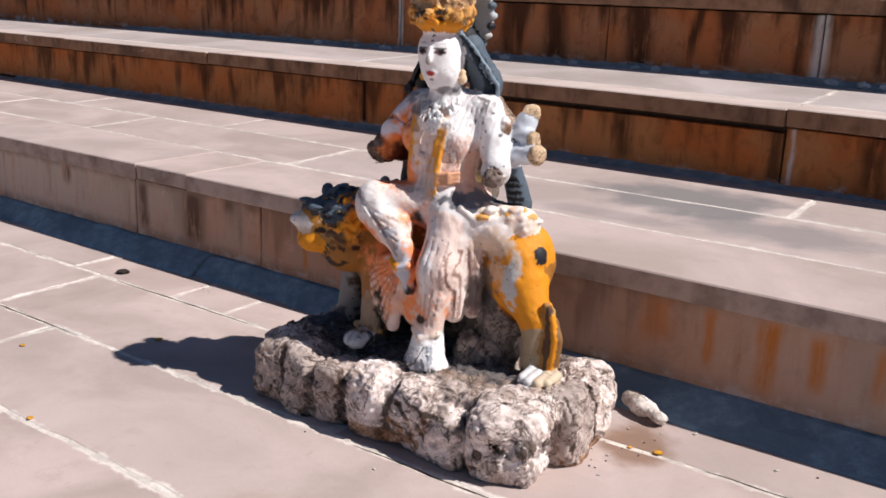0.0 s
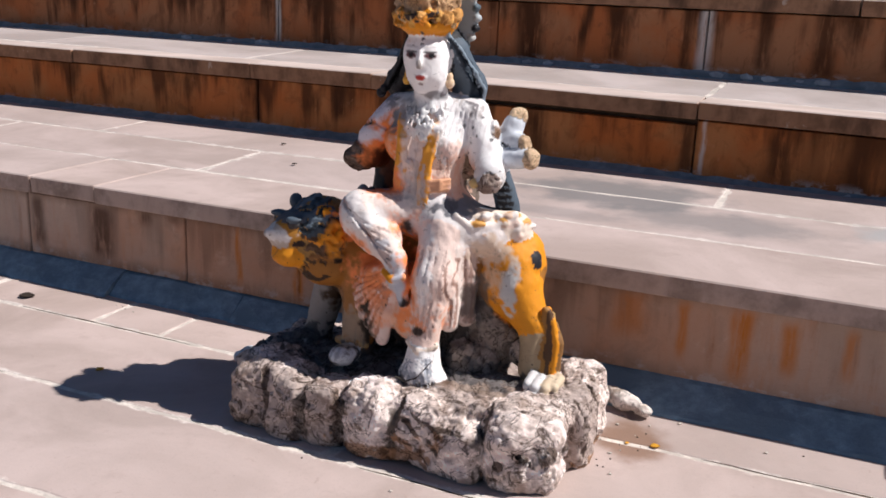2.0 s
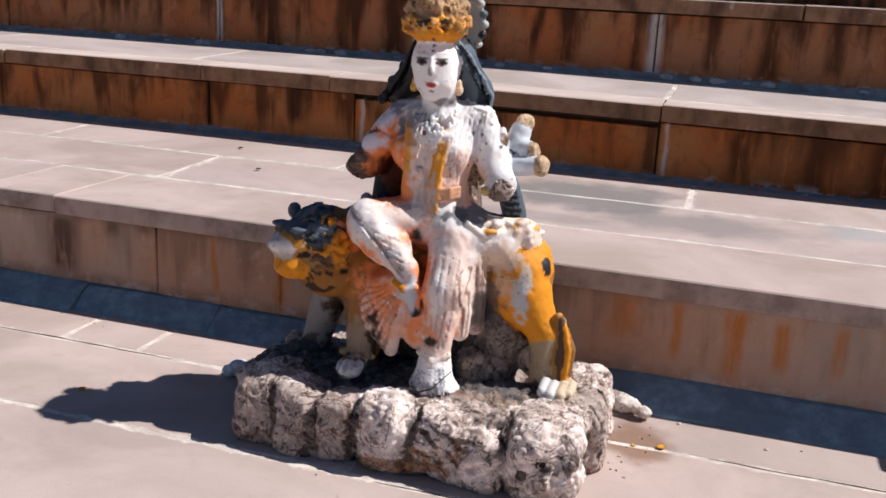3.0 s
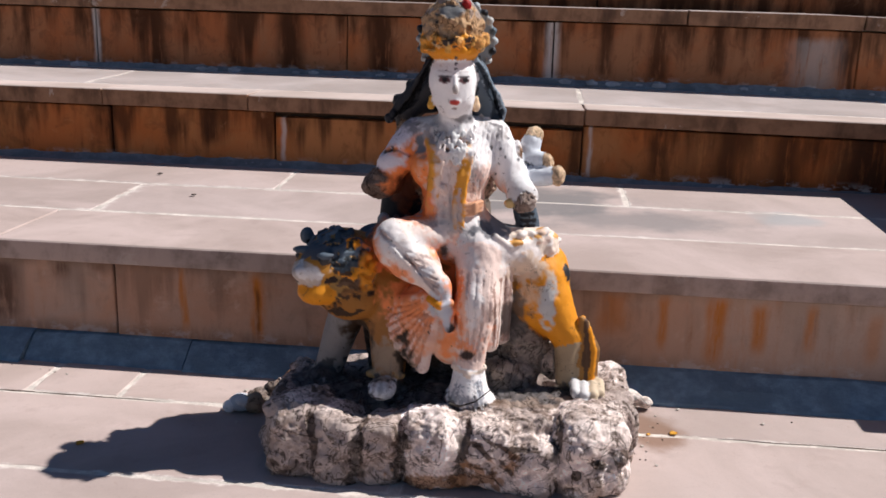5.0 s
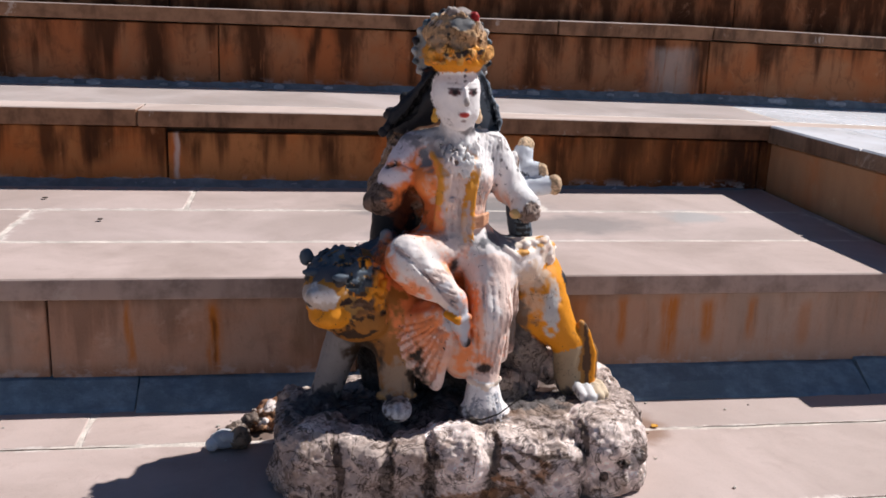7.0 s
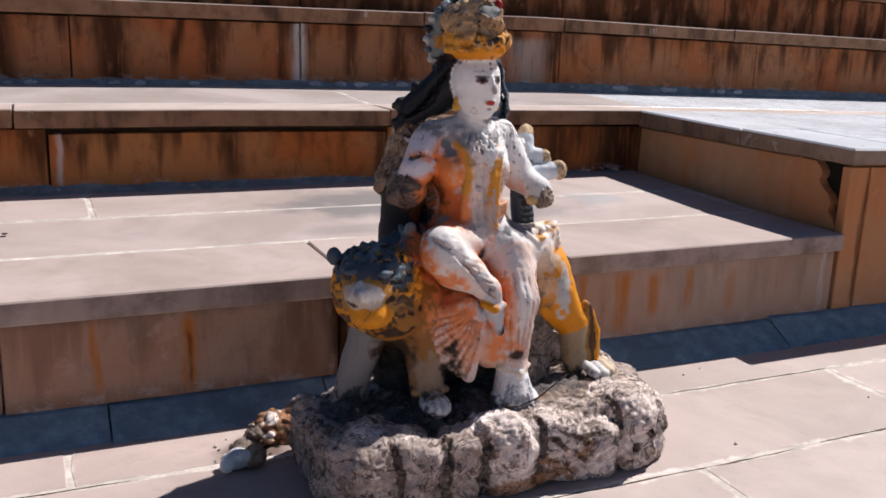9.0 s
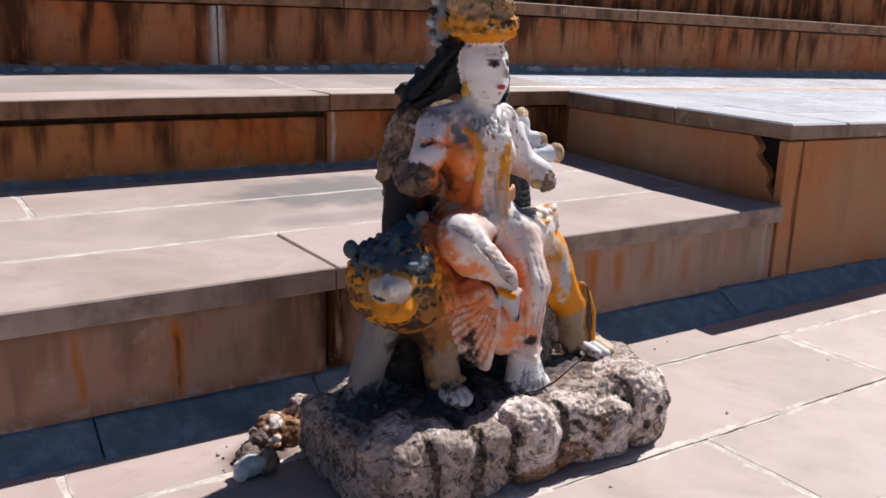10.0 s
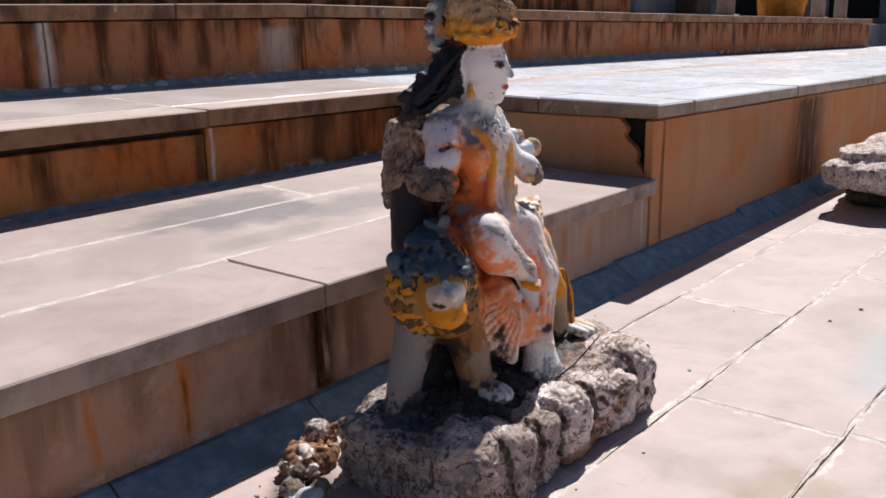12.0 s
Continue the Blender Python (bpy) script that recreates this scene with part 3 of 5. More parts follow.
        self.marks.append((c, r, tint, ragged, much, keep, sharp))

    def mesh(self, name, material, origin):
        s = self.d < 0
        n = self.size - 1
        corners = [(i, j, k) for i in (0, 1) for j in (0, 1) for k in (0, 1)]
        count = sum(s[i:n[0] + i, j:n[1] + j, k:n[2] + k].astype(np.int8) for i, j, k in corners)
        cell = np.argwhere((count > 0) & (count < 8))
        value = np.stack([self.d[cell[:, 0] + i, cell[:, 1] + j, cell[:, 2] + k] for i, j, k in corners], 1).astype(np.float64)
        place, hits = np.zeros((len(cell), 3)), np.zeros(len(cell))
        for a in range(8):
            for b in range(a + 1, 8):
                if sum(abs(corners[a][q] - corners[b][q]) for q in range(3)) == 1:
                    cross = (value[:, a] < 0) != (value[:, b] < 0)
                    t = np.where(cross, value[:, a] / np.where(cross, value[:, a] - value[:, b], 1), 0)
                    p = np.array(corners[a]) + t[:, None] * (np.array(corners[b]) - np.array(corners[a]))
                    place += p * cross[:, None]
                    hits += cross
        verts = self.lo + self.h * (cell + place / hits[:, None])
        index = np.full(n, -1, np.int32)
        index[cell[:, 0], cell[:, 1], cell[:, 2]] = np.arange(len(cell))
        quads = []
        for ax in range(3):
            u, w = (ax + 1) % 3, (ax + 2) % 3
            first = [slice(None)] * 3
            second = [slice(None)] * 3
            first[ax], second[ax] = slice(0, -1), slice(1, None)
            e = np.argwhere(s[tuple(first)] != s[tuple(second)])
            e = e[(e[:, u] > 0) & (e[:, w] > 0) & (e[:, u] < n[u]) & (e[:, w] < n[w])]
            flip = s[tuple(e.T)]
            around = []
            for du, dw in ((-1, -1), (0, -1), (0, 0), (-1, 0)):
                c = e.copy()
                c[:, u] += du
                c[:, w] += dw
                around.append(index[tuple(c.T)])
            q = np.stack(around, 1)
            quads.append(np.where(flip[:, None], q, q[:, ::-1]))
        quads = np.concatenate(quads)
        quads = quads[(quads >= 0).all(1)]
        # outward direction from the field's slope
        g = np.clip(np.rint((verts - self.lo) / self.h).astype(int), 1, self.size - 2)
        slope = np.stack([self.d[tuple((g + np.eye(3, dtype=int)[a]).T)] - self.d[tuple((g - np.eye(3, dtype=int)[a]).T)] for a in range(3)], 1)
        slope /= np.linalg.norm(slope, axis=1)[:, None] + 1e-9
        jig = np.stack([cloudy(verts, 60, 5 + a, 2) for a in range(3)], 1) * 0.0022
        g = np.clip(np.rint((verts + jig - self.lo) / self.h).astype(int), 0, self.size - 1)
        who = self.who[tuple(g.T)]
        tint = np.array([c for c, _ in self.looks])[who]
        kinds = np.array([{"paint": 0.0, "cloth": 0.0, "bare": 0.6, "rock": 1.0}[k] for _, k in self.looks])[who]
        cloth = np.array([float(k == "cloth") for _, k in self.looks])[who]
        for c, r, col, ragged, much, keep, sharp in self.marks:
            a = np.sqrt((((verts - np.array(c)) / np.array(r)) ** 2).sum(1))
            near = a < 1 + ragged * 1.5
            a[near] += ragged * cloudy(verts[near], 70, 91, 3)
            fac = np.clip((1 - a) * sharp, 0, 1)[:, None] * much
            tint = tint * (1 - fac) + np.array(col) * fac
            if not keep:
                kinds = kinds * (1 - fac[:, 0])
        rough = 0.0016 + 0.0034 * np.clip(kinds * 2, 0, 1) + 0.0022 * np.clip(kinds * 2.5 - 1.5, 0, 1)
        lumps = cloudy(verts, 26, 31, 4)
        heavy = cloudy(verts, 13, 51, 3) * 0.007 * np.clip(kinds * 2.5 - 1.5, 0, 1)
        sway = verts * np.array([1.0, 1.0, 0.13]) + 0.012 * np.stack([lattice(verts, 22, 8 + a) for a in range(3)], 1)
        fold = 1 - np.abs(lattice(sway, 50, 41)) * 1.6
        # creases of the cloth folds tinted darker, shade put into the paint
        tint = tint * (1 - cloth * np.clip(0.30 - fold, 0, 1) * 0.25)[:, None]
        pits = np.clip(-lattice(verts, 85, 77) - 0.35, 0, 1)
        crag = np.clip(kinds * 2.5 - 1.5, 0, 1)
        worm = np.abs(lattice(verts + 0.008 * np.stack([lattice(verts, 40, 61 + a) for a in range(3)], 1), 58, 71))
        ridge = 0.0050 * crag * (np.clip(worm * 2.2, 0, 1) - 0.6) * np.clip(0.55 + 1.3 * lattice(verts, 7, 83), 0.1, 1)
        verts = verts + slope * (rough * (lumps - 1.3 * pits) + heavy + ridge + 0.0008 * cloth * (fold - 0.5))[:, None]
        verts[:, 2] = np.maximum(verts[:, 2], 0.0005)
        me = bpy.data.meshes.new(name)
        me.vertices.add(len(verts))
        me.vertices.foreach_set("co", (verts - np.array(origin)).ravel())
        me.loops.add(quads.size)
        me.loops.foreach_set("vertex_index", quads.ravel().astype(np.int32))
        me.polygons.add(len(quads))
        me.polygons.foreach_set("loop_start", np.arange(0, quads.size, 4, dtype=np.int32))
        me.update(calc_edges=True)
        me.polygons.foreach_set("use_smooth", np.ones(len(quads), bool))
        paint = me.attributes.new("paint", "FLOAT_COLOR", "POINT")
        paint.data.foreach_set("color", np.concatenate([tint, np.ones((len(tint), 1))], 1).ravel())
        bare = me.attributes.new("bare", "FLOAT", "POINT")
        bare.data.foreach_set("value", kinds)
        me.materials.append(material)
        ob = new(name, me)
        ob.location = origin
        return ob


def sculpted(name):
    """Old painted plaster over rough cement: chipped, specked, grimy."""
    n = Nodes(name, 0.6)
    n.out.inputs["Specular IOR Level"].default_value = 0.3
    paint, bare = n.add("ShaderNodeAttribute"), n.add("ShaderNodeAttribute")
    paint.attribute_name, bare.attribute_name = "paint", "bare"
    tone, raw = paint.outputs["Color"], bare.outputs["Fac"]
    fine = n.noise(n.where, 240, 4, 0.7)
    mid = n.noise(n.where, 62, 6, 0.68, 0.5)
    big = n.noise(n.where, 17, 5, 0.62, 0.6)
    # painted areas: thin grime, chips down to grey cement, dark specks
    col = n.mix(n.math("MULTIPLY", n.step(big, 0.50, 0.70), 0.16), tone, n.mix(1.0, tone, (0.52, 0.46, 0.40), "MULTIPLY"))
    col = n.mix(n.math("MULTIPLY", n.step(mid, 0.66, 0.72), 0.35), col, n.mix(0.5, (0.30, 0.28, 0.265), tone))
    col = n.mix(n.math("MULTIPLY", n.step(n.noise(n.where, 100, 3, 0.6), 0.685, 0.72), 0.85), col, (0.035, 0.03, 0.028))
    washed = n.noise(n.scaled(n.where, (1, 1, 0.2)), 55, 5, 0.65)
    col = n.mix(n.math("MULTIPLY", n.step(washed, 0.57, 0.68), 0.14), col, n.mix(1.0, tone, (0.42, 0.38, 0.36), "MULTIPLY"))
    cracks = n.math("ABSOLUTE", n.math("SUBTRACT", n.noise(n.where, 19, 5, 0.6, 1.4), 0.5))
    col = n.mix(n.math("MULTIPLY", n.math("MULTIPLY", n.math("SUBTRACT", 1.0, n.step(cracks, 0.003, 0.014)), n.step(big, 0.54, 0.64)), 0.55), col, (0.05, 0.042, 0.04))
    soil = n.noise(n.scaled(n.where, (1, 1, 0.5)), 30, 6, 0.72, 0.7)
    col = n.mix(n.math("MULTIPLY", n.step(soil, 0.58, 0.70), 0.45), col, n.mix(1.0, tone, (0.50, 0.37, 0.28), "MULTIPLY"))
    # bare areas: grey cement and lime, black lichen
    veins = n.noise(n.where, 10, 5, 0.6, 1.2)
    rock = n.mix(n.step(big, 0.34, 0.60), (0.34, 0.285, 0.255), (0.68, 0.635, 0.62))
    rock = n.mix(n.math("MULTIPLY", n.step(mid, 0.50, 0.62), 0.8), rock, (0.86, 0.82, 0.80))
    line = n.math("ABSOLUTE", n.math("SUBTRACT", veins, 0.5))
    rock = n.mix(n.math("MULTIPLY", n.math("SUBTRACT", 1.0, n.step(line, 0.002, 0.016)), 0.85), rock, (0.075, 0.052, 0.040))
    rock = n.mix(n.math("MULTIPLY", n.step(n.noise(n.where, 30, 7, 0.75, 0.8), 0.53, 0.62), 0.85), rock, (0.085, 0.062, 0.050))
    rock = n.mix(n.math("MULTIPLY", n.step(n.noise(n.where, 8, 4, 0.6), 0.60, 0.70), 0.5), rock, (0.30, 0.16, 0.07))
    rock = n.mix(n.math("MULTIPLY", n.step(fine, 0.60, 0.70), 0.4), rock, (0.08, 0.065, 0.055))
    rock = n.mix(0.9, rock, n.mix(1.0, n.mix(1.0, rock, tone, "MULTIPLY"), (2.3, 2.3, 2.3), "MULTIPLY"))
    n.put(n.math("ADD", 0.62, n.math("MULTIPLY", raw, 0.3)), n.out.inputs["Roughness"])
    h = n.math("ADD", n.math("MULTIPLY", mid, 0.8), n.math("MULTIPLY", fine, 0.35))
    under = n.bump(h, 0.35, 0.003)
    n.bump(n.math("MULTIPLY", raw, n.noise(n.where, 75, 7, 0.75)), 0.8, 0.010, under)
    return n.colour(n.mix(raw, col, rock))


WHITE, CREAM, PINK = (0.90, 0.88, 0.88), (0.84, 0.71, 0.60), (0.88, 0.60, 0.49)
AMBER, OCHRE, BROWN = (0.74, 0.28, 0.012), (0.34, 0.14, 0.024), (0.13, 0.075, 0.045)
JET, SLATE = (0.016, 0.017, 0.022), (0.085, 0.115, 0.15)

s = Sculpture((-0.47, -0.65, -0.012), (0.41, -0.085, 0.965), 0.0031)
HEART, LICHEN = (0.13, 0.115, 0.105), (0.20, 0.155, 0.125)
# rocky base: a flat heart with boulders round its rim
s.egg((-0.03, -0.38, 0.045), (0.36, 0.175, 0.095), HEART, "rock", 0.02)
s.limb((-0.31, -0.40, 0.048), (0.26, -0.36, 0.048), 0.082, 0.082, HEART, "rock", 0.03)
PALE, DULL = (0.62, 0.56, 0.53), (0.36, 0.31, 0.285)
for c, r, a, tint in (((-0.322, -0.487, 0.062), (0.078, 0.084, 0.082), 20, DULL), ((-0.330, -0.500, 0.118), (0.040, 0.036, 0.030), 0, PALE), ((-0.268, -0.508, 0.110), (0.034, 0.034, 0.030), 10, PALE),
                      ((-0.245, -0.520, 0.058), (0.050, 0.058, 0.074), 0, DULL), ((-0.160, -0.530, 0.056), (0.043, 0.046, 0.074), 0, DULL),
                      ((-0.058, -0.528, 0.066), (0.056, 0.050, 0.074), -8, PALE), ((-0.070, -0.500, 0.120), (0.045, 0.032, 0.020), 0, (0.80, 0.77, 0.77)), ((-0.005, -0.525, 0.045), (0.028, 0.040, 0.058), 0, DULL),
                      ((0.060, -0.520, 0.066), (0.060, 0.050, 0.070), 6, PALE), ((0.125, -0.528, 0.050), (0.062, 0.048, 0.062), -4, PALE), ((0.095, -0.495, 0.112), (0.092, 0.036, 0.024), 4, DULL),
                      ((0.245, -0.490, 0.066), (0.076, 0.078, 0.082), 24, PALE), ((0.262, -0.450, 0.118), (0.055, 0.040, 0.026), 20, PALE), ((0.302, -0.375, 0.066), (0.046, 0.062, 0.080), 0, DULL),
                      ((0.284, -0.275, 0.066), (0.058, 0.066, 0.084), 10, PALE), ((0.235, -0.235, 0.070), (0.07, 0.05, 0.075), 0, DULL), ((0.10, -0.235, 0.055), (0.11, 0.05, 0.075), 0, DULL),
                      ((-0.06, -0.240, 0.055), (0.10, 0.05, 0.075), 0, DULL), ((-0.22, -0.255, 0.058), (0.11, 0.058, 0.072), 0, DULL), ((-0.335, -0.300, 0.058), (0.070, 0.068, 0.068), 10, DULL),
                      ((-0.355, -0.390, 0.060), (0.058, 0.090, 0.072), 0, DULL), ((0.10, -0.440, 0.112), (0.10, 0.030, 0.026), 0, LICHEN), ((0.20, -0.430, 0.106), (0.05, 0.04, 0.030), 0, LICHEN)):
    s.egg(c, tuple(q * 1.04 for q in r), tint, "rock", 0.010, a, False, True)
for x, y, lean in ((-0.200, -0.580, 0.008), (-0.114, -0.580, -0.006), (0.000, -0.576, 0.008), (0.180, -0.575, 0.006)):
    s.cord([(x, y, 0.0), (x + lean, y, 0.075), (x + lean * 1.5, y + 0.022, 0.125), (x + lean, y + 0.065, 0.148)], 0.0068, (0.12, 0.085, 0.065), "rock", 0, True)
for line in ([(0.215, -0.568, 0.020), (0.225, -0.566, 0.070), (0.205, -0.55, 0.120)], [(0.250, -0.570, 0.085), (0.285, -0.555, 0.060), (0.310, -0.53, 0.085)], [(0.245, -0.53, 0.148), (0.290, -0.50, 0.130), (0.325, -0.50, 0.080)],
             [(0.030, -0.574, 0.128), (0.085, -0.574, 0.095), (0.150, -0.574, 0.100)], [(0.02, -0.574, 0.108), (0.07, -0.576, 0.070), (0.10, -0.576, 0.050)], [(0.350, -0.42, 0.02), (0.350, -0.425, 0.09), (0.32, -0.42, 0.145)],
             [(0.345, -0.325, 0.02), (0.345, -0.325, 0.09), (0.32, -0.325, 0.148)], [(-0.395, -0.46, 0.02), (-0.40, -0.455, 0.08), (-0.38, -0.44, 0.13)], [(-0.29, -0.575, 0.02), (-0.285, -0.574, 0.08), (-0.297, -0.55, 0.14)]):
    s.cord(line, 0.0040, (0.10, 0.07, 0.055), "rock", 0, True)
for x, y in ((-0.200, -0.57), (-0.114, -0.57), (0.000, -0.57), (0.180, -0.565)):
    s.mark((x, y, 0.05), (0.014, 0.05, 0.075), (0.06, 0.045, 0.035), 0.7, 0.85, True)
for c, r in (((0.045, -0.575, 0.030), (0.050, 0.04, 0.030)), ((-0.055, -0.575, 0.018), (0.06, 0.05, 0.022)), ((0.105, -0.575, 0.060), (0.022, 0.04, 0.030)), ((0.32, -0.33, 0.01), (0.06, 0.12, 0.02))):
    s.mark(c, r, (0.26, 0.125, 0.045), 0.7, 0.85, True)
for c, r in (((-0.07, -0.52, 0.13), (0.05, 0.05, 0.025)), ((0.14, -0.565, 0.045), (0.06, 0.04, 0.035)), ((0.28, -0.52, 0.05), (0.07, 0.06, 0.06)), ((-0.04, -0.575, 0.08), (0.03, 0.04, 0.04))):
    s.mark(c, r, (0.74, 0.70, 0.69), 0.6, 0.75, True)
# rock that props the lion, behind the leg
s.egg((0.105, -0.300, 0.205), (0.055, 0.055, 0.12), (0.20, 0.17, 0.145), "rock", 0.015)
s.egg((0.080, -0.345, 0.155), (0.06, 0.05, 0.04), (0.24, 0.2, 0.17), "rock", 0.01)
s.egg((0.178, -0.305, 0.175), (0.040, 0.026, 0.036), (0.55, 0.47, 0.40), "rock", 0.004, 15)
# near-black fill below the lion, shade of the hollow put into its colour
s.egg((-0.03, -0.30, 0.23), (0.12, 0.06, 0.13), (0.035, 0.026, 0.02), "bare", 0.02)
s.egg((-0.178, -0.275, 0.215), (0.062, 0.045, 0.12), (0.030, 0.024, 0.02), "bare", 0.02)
# lion: body, haunch, legs
s.limb((-0.19, -0.305, 0.345), (0.13, -0.280, 0.345), 0.074, 0.070, OCHRE, "paint", 0.02)
s.egg((0.150, -0.285, 0.372), (0.050, 0.050, 0.060), AMBER, "paint", 0.015)
s.egg((0.136, -0.318, 0.340), (0.060, 0.052, 0.082), AMBER, "paint", 0.015, -10)
s.limb((0.160, -0.322, 0.310), (0.204, -0.335, 0.245), 0.052, 0.033, AMBER, "paint", 0.02)
s.limb((0.206, -0.338, 0.245), (0.208, -0.352, 0.160), 0.029, 0.025, (0.40, 0.30, 0.19), "paint", 0.015)
for i in range(6):
    q = i / 5
    s.cord([(0.228 + 0.020 * q, -0.348 + 0.008 * (i % 2), 0.290 - 0.030 * q * q), (0.229 + 0.034 * q, -0.354 + 0.006 * (i % 2), 0.225), (0.232 + 0.030 * q, -0.362 + 0.006 * (i % 2), 0.150)],
           0.0076, ((0.36, 0.17, 0.04), AMBER, (0.10, 0.05, 0.025), (0.40, 0.24, 0.09), AMBER, (0.24, 0.12, 0.04))[i], "paint", 0.0015)
s.egg((0.184, -0.312, 0.372), (0.017, 0.022, 0.026), JET, "paint", 0.006)
for i, (x, y) in enumerate(((0.222, -0.414), (0.240, -0.422), (0.258, -0.418), (0.272, -0.404))):
    s.limb((x, y + 0.040, 0.158), (x, y, 0.153), 0.011, 0.0105, (0.66, 0.65, 0.65) if i < 2 else (0.62, 0.50, 0.36), "paint", 0.003)
s.limb((-0.170, -0.365, 0.320), (-0.165, -0.400, 0.165), 0.048, 0.034, (0.36, 0.155, 0.04), "paint", 0.02)
s.cord([(-0.188, -0.432, 0.27), (-0.184, -0.437, 0.17)], 0.005, (0.05, 0.03, 0.02), "paint", 0, True)
s.cord([(-0.150, -0.425, 0.26), (-0.152, -0.437, 0.165)], 0.004, (0.05, 0.03, 0.02), "paint", 0, True)
s.limb((-0.262, -0.330, 0.285), (-0.312, -0.325, 0.125), 0.040, 0.030, (0.30, 0.28, 0.27), "paint", 0.02)
s.egg((-0.320, -0.350, 0.128), (0.034, 0.040, 0.024), (0.33, 0.31, 0.30), "bare", 0.012)
s.egg((-0.168, -0.450, 0.152), (0.030, 0.040, 0.022), (0.76, 0.76, 0.78), "paint", 0.006)
for dx in (-0.015, 0.0, 0.015):
    s.limb((-0.168 + dx, -0.494, 0.154), (-0.168 + dx, -0.470, 0.172), 0.0020, 0.0020, (0.5, 0.5, 0.52), "paint", 0, True)
s.limb((-0.200, -0.420, 0.170), (-0.136, -0.420, 0.170), 0.009, 0.009, (0.50, 0.30, 0.12), "paint", 0.004)
# lion: chest, mane, head
s.egg((-0.195, -0.345, 0.33), (0.072, 0.066, 0.090), OCHRE, "paint", 0.02)
s.egg((-0.268, -0.375, 0.382), (0.080, 0.082, 0.082), (0.34, 0.19, 0.055), "paint", 0.015)
s.egg((-0.245, -0.400, 0.330), (0.064, 0.052, 0.052), OCHRE, "paint", 0.012)
s.egg((-0.300, -0.425, 0.395), (0.050, 0.046, 0.046), (0.44, 0.20, 0.03), "paint", 0.012)
s.egg((-0.314, -0.446, 0.390), (0.038, 0.034, 0.026), (0.50, 0.42, 0.36), "paint", 0.018, 25)
s.egg((-0.330, -0.472, 0.396), (0.018, 0.012, 0.012), (0.42, 0.38, 0.36), "paint", 0.006, 30)
s.egg((-0.303, -0.442, 0.350), (0.042, 0.036, 0.028), AMBER, "paint", 0.014, 25)
s.cord([(-0.352, -0.452, 0.374), (-0.330, -0.488, 0.366), (-0.285, -0.480, 0.370), (-0.268, -0.462, 0.380)], 0.0050, (0.03, 0.015, 0.012), "paint", 0, True)
s.egg((-0.346, -0.356, 0.440), (0.014, 0.014, 0.017), SLATE, "paint", 0.006)
s.egg((-0.238, -0.420, 0.440), (0.015, 0.013, 0.015), AMBER, "paint", 0.006)
for c in ((-0.282, -0.462, 0.418), (-0.338, -0.432, 0.420)):
    s.egg(c, (0.012, 0.009, 0.008), (0.05, 0.045, 0.045), "paint", 0.003, 25)
    s.egg((c[0], c[1] - 0.002, c[2] + 0.012), (0.017, 0.011, 0.006), SLATE, "paint", 0.004, 25)
axis, across = Vector((-0.54, -0.83, -0.12)).normalized(), Vector((0.84, -0.54, 0.0)).normalized()
upward = across.cross(axis).normalized()
upward = upward if upward.z > 0 else -upward


def on_head(theta, phi, out):
    d = axis * math.cos(theta) + (across * math.cos(phi) + upward * math.sin(phi)) * math.sin(theta)
    k = 1 / math.sqrt((d.x / 0.080) ** 2 + (d.y / 0.082) ** 2 + (d.z / 0.083) ** 2)
    return tuple(Vector((-0.266, -0.374, 0.378)) + d * (k + out))


# mane: wavy locks raying back from the face, slate over the crown, gold and brown below
for i in range(24):
    phi = 2 * math.pi * i / 24
    high = math.sin(phi) > 0.30
    lock = ((0.12, 0.16, 0.20), SLATE, (0.05, 0.07, 0.09))[i % 3] if high else (BROWN, AMBER, (0.55, 0.28, 0.05), (0.22, 0.10, 0.03), AMBER)[i % 5]
    s.cord([on_head(0.70 + 0.1 * (i % 2) + 0.13 * j, phi + 0.10 * math.sin(2.0 * j + i), -0.001 + 0.0008 * j) for j in range(8)], 0.0064, lock, "paint", 0.005)
    s.cord([on_head(0.70 + 0.13 * j, phi + math.pi / 24 + 0.10 * math.sin(2.0 * j + i), 0.006 + 0.0008 * j) for j in range(7)], 0.0026, (0.09, 0.045, 0.02) if not high else (0.02, 0.025, 0.03), "paint", 0, True)
for i in range(9):
    a = radians(-165 + i * 19)
    c = (-0.236 + 0.020 * math.cos(a), -0.452 - 0.004 * math.sin(a), 0.318 + 0.016 * math.sin(a))
    e = (-0.234 + 0.060 * math.cos(a), -0.424 + 0.012 * math.sin(a), 0.312 + 0.052 * math.sin(a))
    s.limb(c, e, 0.0052, 0.0036, (0.05, 0.025, 0.012), "paint", 0, True)
s.mark((-0.305, -0.43, 0.436), (0.06, 0.06, 0.022), SLATE, 0.5, 0.9)
s.mark((-0.30, -0.29, 0.40), (0.06, 0.05, 0.05), (0.2, 0.15, 0.1), 0.6, 0.8)
# cloth on the lion's back, dark prop behind the arm
s.egg((-0.150, -0.320, 0.436), (0.10, 0.070, 0.034), SLATE, "paint", 0.012)
s.egg((0.03, -0.295, 0.43), (0.11, 0.070, 0.04), SLATE, "paint", 0.012)
for i in range(5):
    s.cord([(-0.215 + 0.02 * i, -0.375, 0.452), (-0.195 + 0.022 * i, -0.34, 0.468), (-0.190 + 0.022 * i, -0.30, 0.476)], 0.0065, ((0.15, 0.19, 0.23), SLATE)[i % 2], "paint", 0.004)
s.limb((-0.170, -0.250, 0.42), (-0.165, -0.240, 0.54), 0.046, 0.042, JET, "paint", 0.012)
s.egg((-0.188, -0.345, 0.480), (0.012, 0.010, 0.014), (0.30, 0.32, 0.34), "paint", 0.005)
